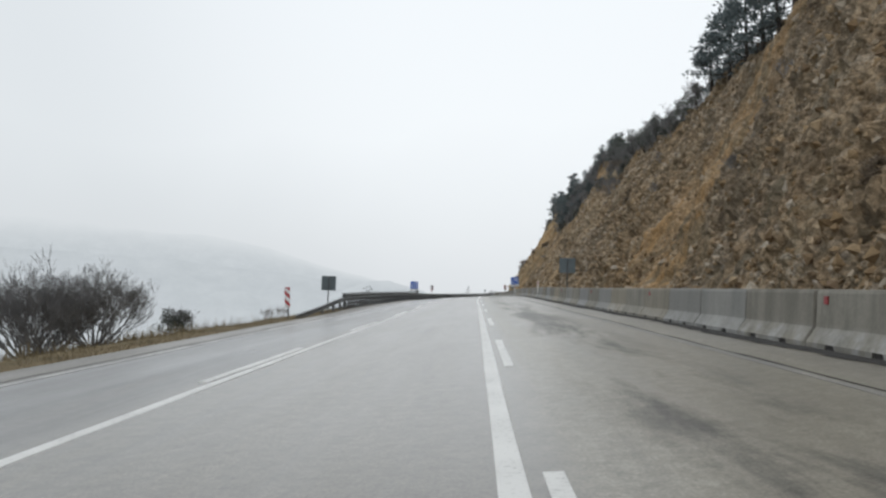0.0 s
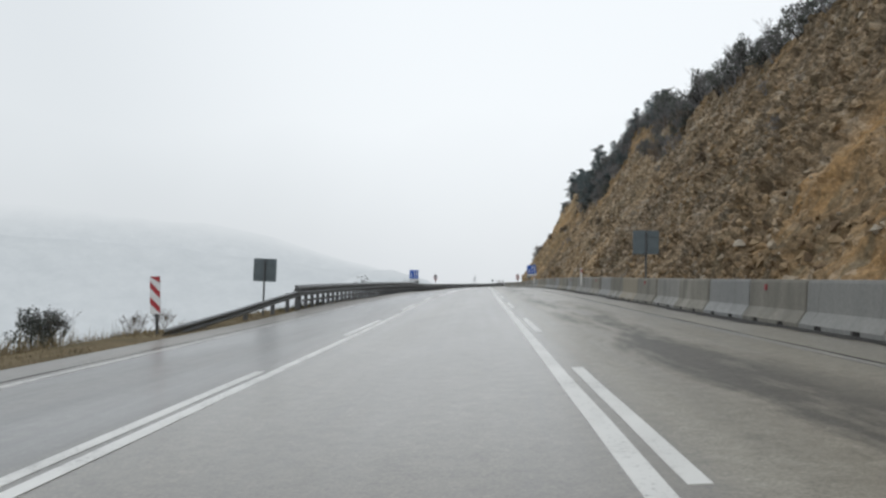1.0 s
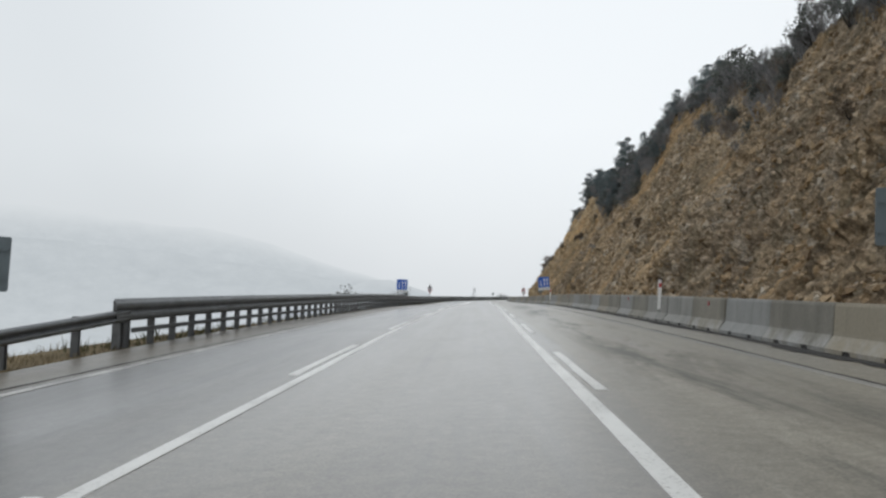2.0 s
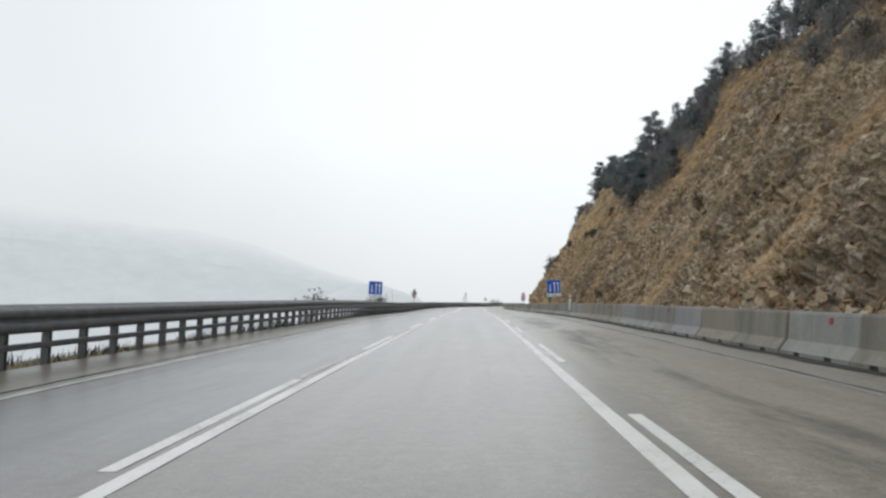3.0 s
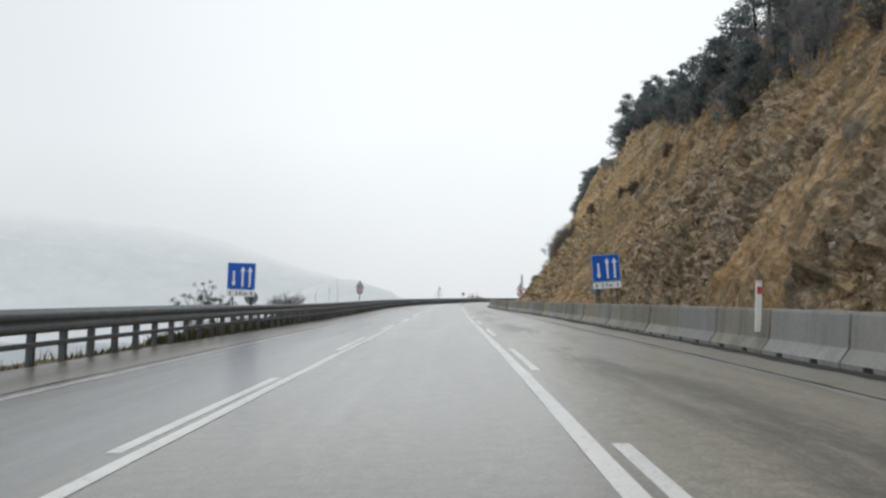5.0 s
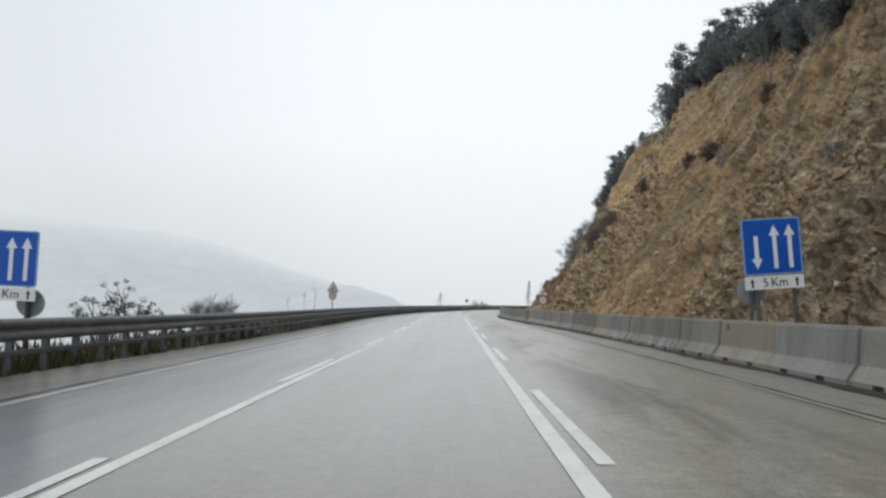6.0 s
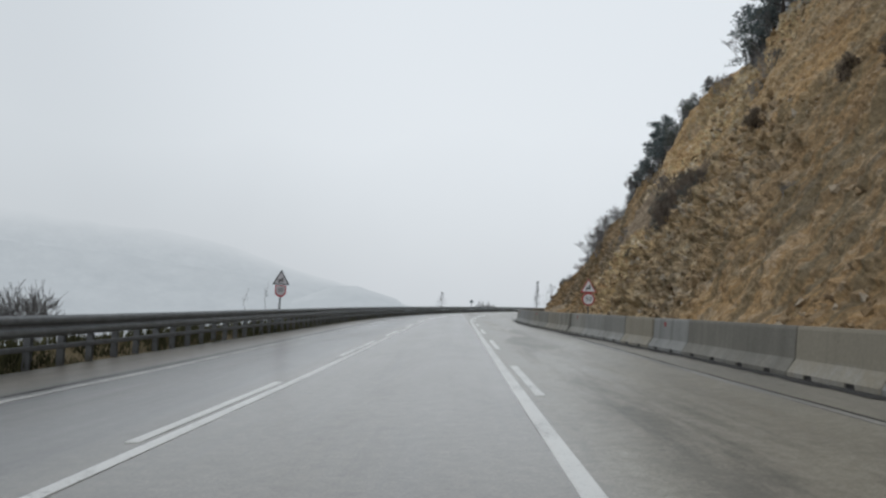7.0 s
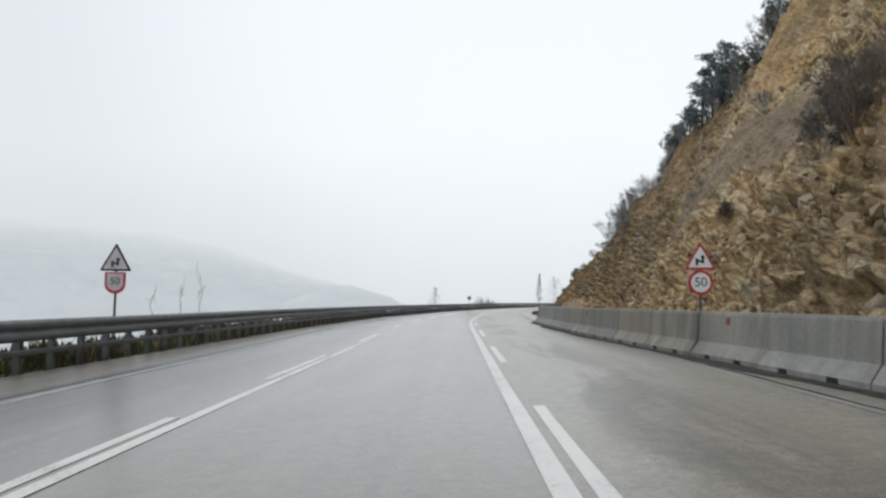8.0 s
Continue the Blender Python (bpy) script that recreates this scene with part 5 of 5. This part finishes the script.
def big_bare(name, seed, x, y, h, spread, stems, label, depth=5, r0=0.06):
    a, b = bare_meshes(seed, h, spread, stems, depth, r0)
    ob = thing(name, Matrix.Translation((x, y, over_ground(x, y))), label, "tree", "leafless trees on the valley side")
    piece("trunk", a, ob)
    piece("crown", b, ob)
    return ob


big_bare("bare_tree", 41, -22.6, 38.0, 4.6, 1.7, 34, "large leafless tree with dense upswept grey twigs", 5, 0.045)
big_bare("bare_tree", 42, -19.6, 38.6, 4.4, 1.7, 34, "large leafless tree with dense upswept grey twigs", 5, 0.042)
big_bare("bare_tree", 43, -21.2, 37.2, 4.0, 1.9, 30, "large leafless tree with dense upswept grey twigs", 5, 0.04)
big_bare("bare_bush", 45, -13.0, 148.0, 3.0, 1.0, 22, "round leafless bush behind the guardrail", 4, 0.03)


def leafy_tree(x, y, h, seed):
    """A thin open tree whose dark leaves cling to the ends of its boughs."""
    rnd = random.Random(seed)
    limbs, ends = [], []
    for i in range(7):
        a = 2 * math.pi * i / 7 + rnd.uniform(-0.3, 0.3)
        e = Vector((math.cos(a) * rnd.uniform(0.5, 2.0), math.sin(a) * 1.2, h * rnd.uniform(0.55, 0.95)))
        m = e * 0.5 + Vector((0, 0, 0.1 * h))
        limbs += [((0, 0, -0.2), m, 0.06, 0.04), (m, e, 0.04, 0.015)]
        ends.append(e)
        for j in range(5):
            t = m.lerp(e, rnd.random()) + Vector((rnd.uniform(-0.7, 0.7), rnd.uniform(-0.5, 0.5), rnd.uniform(0.0, 0.6)))
            limbs.append((m.lerp(e, rnd.uniform(0, 0.7)), t, 0.02, 0.008))
            ends.append(t)
    v, f = tri_cloud(np.random.RandomState(seed), [np.array(e) for e in ends], [rnd.uniform(0.12, 0.26) for e in ends], 26, 0.14, 0.9)
    ob = thing("leafy_tree", Matrix.Translation((x, y, over_ground(x, y))), "thin open tree with dark leaf clusters below the guardrail", "tree")
    piece("trunk", limb_mesh("trunk", limbs, BARK), ob)
    piece("crown", mesh_from("crown", v, f, SHRUB), ob)


leafy_tree(-22.9, 157.0, 4.5, 44)
leafy_tree(-21.2, 157.6, 4.6, 49)


def sapling(seed, x, y, h):
    """One thin, slightly bent stem with a few short side twigs."""
    rnd = random.Random(seed)
    pts = [Vector((rnd.uniform(-0.05, 0.05) * i, rnd.uniform(-0.05, 0.05) * i, h * i / 6)) for i in range(7)]
    stem = [(pts[i], pts[i + 1], 0.038 * (1 - i / 7), 0.038 * (1 - (i + 1) / 7)) for i in range(6)]
    twigs = []
    for i in range(9):
        p = pts[rnd.randint(2, 5)].lerp(pts[6], rnd.uniform(0, 0.5))
        a = rnd.uniform(0, 6.28)
        twigs.append((p, p + Vector((math.cos(a) * 0.16, math.sin(a) * 0.16, rnd.uniform(0.2, 0.5))), 0.012, 0.006))
    ob = thing("bare_sapling", Matrix.Translation((x, y, over_ground(x, y) - 0.1)), "thin leafless sapling behind the guardrail", "tree", "saplings on the valley side")
    piece("trunk", limb_mesh("trunk", stem, TWIG), ob)
    piece("crown", limb_mesh("crown", twigs, TWIG, 4), ob)


sapling(46, -18.2, 191.0, 4.1)
sapling(47, -16.4, 191.0, 4.6)
sapling(48, -15.5, 191.0, 5.3)


def valley_plants():
    for x, y, s, kind in ((-20.6, 52.0, 2.0, "bare"), (-20.2, 52.3, 1.7, "bare"), (-20.9, 51.7, 1.9, "shrub"), (-20.3, 51.9, 1.7, "shrub"), (-11.3, 40.9, 0.8, "brush"), (-10.7, 41.6, 0.7, "brush"), (-23.4, 158.4, 2.6, "bare")):
        ob = plant(kind, Vector((x, y, over_ground(x, y) - 0.05)), s)
        ob["label"] = "dark ragged shrub on the valley slope" if kind == "shrub" else "leafless shrub beside the verge"
        ob["group"] = "shrubs on the valley side"
    # beyond the bend
    for x, y, s, w in ((-3.0, 270.0, 4.4, 0.42), (28.7, 402.0, 11.4, 0.15), (33.7, 402.0, 10.2, 0.6)):
        rnd = np.random.RandomState(60 + int(s))
        cen = [np.array((rnd.uniform(-1, 1) * w * s * 0.5 * (1 - q) ** 0.7, rnd.uniform(-1, 1) * w * s * 0.5 * (1 - q) ** 0.7, s * q)) for q in np.linspace(0.16, 0.94, 26)]
        rad = [s * w * 0.6 * (1 - q) ** 0.7 * min(1.0, 0.4 + 2.5 * q) for q in np.linspace(0.16, 0.94, 26)]
        v, f = tri_cloud(rnd, cen, rad, 30, 0.028 * s, 1.3)
        ob = thing("poplar_tree", Matrix.Translation((x, y, float(road_z(y)) - 1.2)), "slim leafless poplar beyond the bend", "tree", "poplars beyond the bend")
        piece("trunk", limb_mesh("trunk", [((0, 0, -0.5), (0, 0, s * 0.97), 0.011 * s, 0.003 * s)], TWIG), ob)
        piece("crown", mesh_from("crown", v, f, POPLAR), ob)
    for x, y, s in ((6.4, 309.0, 3.4), (8.0, 311.0, 3.0)):
        ob = plant("bare", Vector((x, y, float(road_z(y)) - 1.6)), s)
        ob["label"] = "round leafless shrub beyond the bend"
    round_back(pose(3.2, 300.0, float(road_z(300)) + 1.45, 0, 0, 0), "small dark round sign on a post beyond the bend", -2.4, 0.42)


valley_plants()


def blades(name, n, yr, latf, hr, width, mat, label, seed, lean=0.5):
    """Thin upright blades scattered over the verge, as one mesh."""
    rnd = np.random.RandomState(seed)
    y = rnd.uniform(*yr, n)
    lat0, lat1 = latf(y)
    lat = lat0 + (lat1 - lat0) * rnd.rand(n)
    p = spot(y, lat, 0.0)
    p[:, 2] += np.interp(lat, [-45, -26, -21, -13, -11.0, 9], [-20, -3.2, -1.6, -0.75, 0.0, 0.0]) + bank(y, lat) - 0.10
    clump = np.clip(0.65 + 0.9 * vnoise(p, 0.9, seed), 0.15, 1.4)
    h = rnd.uniform(*hr, n) * clump
    a = rnd.uniform(0, 2 * math.pi, n)
    w = width * rnd.uniform(0.6, 1.4, n)
    side = np.stack([np.cos(a) * w, np.sin(a) * w, 0 * a], -1)
    tip = p + np.stack([rnd.randn(n) * lean * h * 0.5, rnd.randn(n) * lean * h * 0.5, h], -1)
    v = np.stack([p - side, p + side, tip], 1).reshape(-1, 3)
    ob = new(name, mesh_from(name, v, np.arange(3 * n).reshape(-1, 3), mat))
    return tagged(ob, label, "grass", "", "stuff")


blades("dry_grass", 15000, (6, 54), lambda y: (pave_lat(y) - 4.5, pave_lat(y) + 0.05), (0.04, 0.22), 0.012, DRYGRASS, "tufts of dry straw-coloured grass along the verge", 71)
blades("dry_grass", 6000, (26, 50), lambda y: (-24 + 0 * y, -13 + 0 * y), (0.3, 0.9), 0.02, DRYGRASS, "tall dry grass on the slope below the road", 72)
blades("roadside_weeds", 15000, (52, 300), lambda y: (rail_lat(y) - 1.0, rail_lat(y) + 0.1), (0.05, 0.42), 0.02, WEEDS, "dark wet weeds growing under the guardrail", 73)
blades("roadside_weeds", 26000, (116, 420), lambda y: (rail_lat(y) - 1.8, rail_lat(y) + 0.05), (0.2, 0.5), 0.05, WEEDS, "dark wet weeds growing under the guardrail", 75)
blades("roadside_weeds", 20000, (114, 420), lambda y: (rail_lat(y) - 0.9, rail_lat(y) + 0.15), (0.2, 0.62), 0.03, WEEDS, "dark wet weeds growing under the guardrail", 74)


# ---- dirt, rubble and rocks ----
def dirt_strip():
    ys = np.arange(-24, 213, 0.5)
    rnd = np.random.RandomState(5)
    n = len(ys)
    lat = barrier_lat(ys)
    a = spot(ys, lat - 0.12 - 0.12 * rnd.rand(n) - 0.10 * vnoise(np.stack([ys, ys * 0, ys * 0], -1), 0.4, 3), 0.010)
    b = spot(ys, lat - 0.01, 0.035)
    c = spot(ys, lat + 0.12, 0.035)
    v = np.concatenate([a, b, c])
    f = []
    for i in range(n - 1):
        f += [(i, n + i, n + i + 1, i + 1), (n + i, 2 * n + i, 2 * n + i + 1, n + i + 1)]
    ob = new("dirt", mesh_from("dirt", v, f, DIRT_AND_SLOT))
    tagged(ob, "dark wet dirt gathered along the barrier foot", "dirt", "", "stuff")


dirt_strip()


def seam():
    """A dark tar seam along the outer edge of the lane and one on the shoulder."""
    for lat, wd, sd in ((3.58, 0.025, 4), (-7.26, 0.02, 12)):
        ob = new("tar_seam", strip("tar_seam", -40, 330, lat - wd / 2, lat + wd / 2, 0.009, DIRT_AND_SLOT, 1.0, 0.02, sd))
        tagged(ob, "dark tar seam in the asphalt", "road seam", "", "structure")


seam()


def rock_mesh(seed):
    """An angular broken stone."""
    rnd = random.Random(seed)
    bm = bmesh.new()
    for i in range(18):
        d = Vector((rnd.gauss(0, 1), rnd.gauss(0, 1), rnd.gauss(0, 1))).normalized()
        k = 0.5 / max(abs(d.x), abs(d.y), abs(d.z)) ** 0.55
        bm.verts.new(d * k * rnd.uniform(0.8, 1.0))
    r = bmesh.ops.convex_hull(bm, input=bm.verts[:])
    junk = [g for g in r["geom_interior"] if isinstance(g, bmesh.types.BMVert)]
    bmesh.ops.delete(bm, geom=junk, context="VERTS")
    me = bpy.data.meshes.new("rock")
    bm.to_mesh(me)
    bm.free()
    me.materials.append(ROCK)
    return me


def build_rocks():
    rnd = random.Random(15)
    pool = [rock_mesh(s) for s in range(10)]
    for i in range(290):
        y = rnd.uniform(14, 196)
        top = float(crest(y))
        z = top * rnd.random() ** 1.15 * 0.95
        s = rnd.choice((0.18, 0.22, 0.26, 0.3, 0.38, 0.48)) * rnd.uniform(0.8, 1.2)
        p = cliff_spot(y, z) + Vector((0.12 * s, 0, -0.12 * s))
        m = Matrix.LocRotScale(p, Euler((rnd.uniform(0, 6), rnd.uniform(0, 6), rnd.uniform(0, 6))), (s, s * rnd.uniform(0.7, 1.2), s * rnd.uniform(0.6, 1.0)))
        piece("rock", rnd.choice(pool), cliff, m)


build_rocks()


def build_rubble():
    """Thousands of broken stones lying on the face and along its foot."""
    rnd = np.random.RandomState(33)
    n = 24000
    y = rnd.uniform(8, 205, n)
    top = crest(y)
    foot = rnd.rand(n) < 0.3
    z = np.where(foot, rnd.rand(n) ** 2 * 3.0, rnd.rand(n) * top * 0.97)
    p, soil = on_face(y, z)
    s = 0.035 + 0.15 * rnd.rand(n) ** 3 + 0.05 * rnd.rand(n)
    keep = vnoise(p, 0.35, 6) > -0.4 + 0.9 * soil
    p, s = p[keep], s[keep]
    n = len(p)
    shape = np.array([(1, 0, 0), (-1, 0, 0), (0, 1, 0), (0, -1, 0), (0, 0, 1), (0, 0, -1)], float)
    tri = np.array([(0, 2, 4), (2, 1, 4), (1, 3, 4), (3, 0, 4), (2, 0, 5), (1, 2, 5), (3, 1, 5), (0, 3, 5)])
    q = rnd.randn(n, 4)
    q /= np.linalg.norm(q, axis=1)[:, None]
    w, x, yq, zq = q.T
    rot = np.stack([1 - 2 * (yq * yq + zq * zq), 2 * (x * yq - zq * w), 2 * (x * zq + yq * w), 2 * (x * yq + zq * w), 1 - 2 * (x * x + zq * zq), 2 * (yq * zq - x * w),
                    2 * (x * zq - yq * w), 2 * (yq * zq + x * w), 1 - 2 * (x * x + yq * yq)], -1).reshape(-1, 3, 3)
    v = shape[None] * (0.6 + 0.8 * rnd.rand(n, 6, 1)) * (s[:, None, None] * (0.6 + 0.8 * rnd.rand(n, 1, 3)))
    v = np.einsum("nij,nkj->nki", rot, v) + p[:, None]
    f = (tri[None] + 6 * np.arange(n)[:, None, None]).reshape(-1, 3)
    ob = new("rubble", mesh_from("rubble", v.reshape(-1, 3), f, RUBBLE))
    tagged(ob, "loose broken stones scattered over the rock face", "rubble", "", "stuff")


build_rubble()
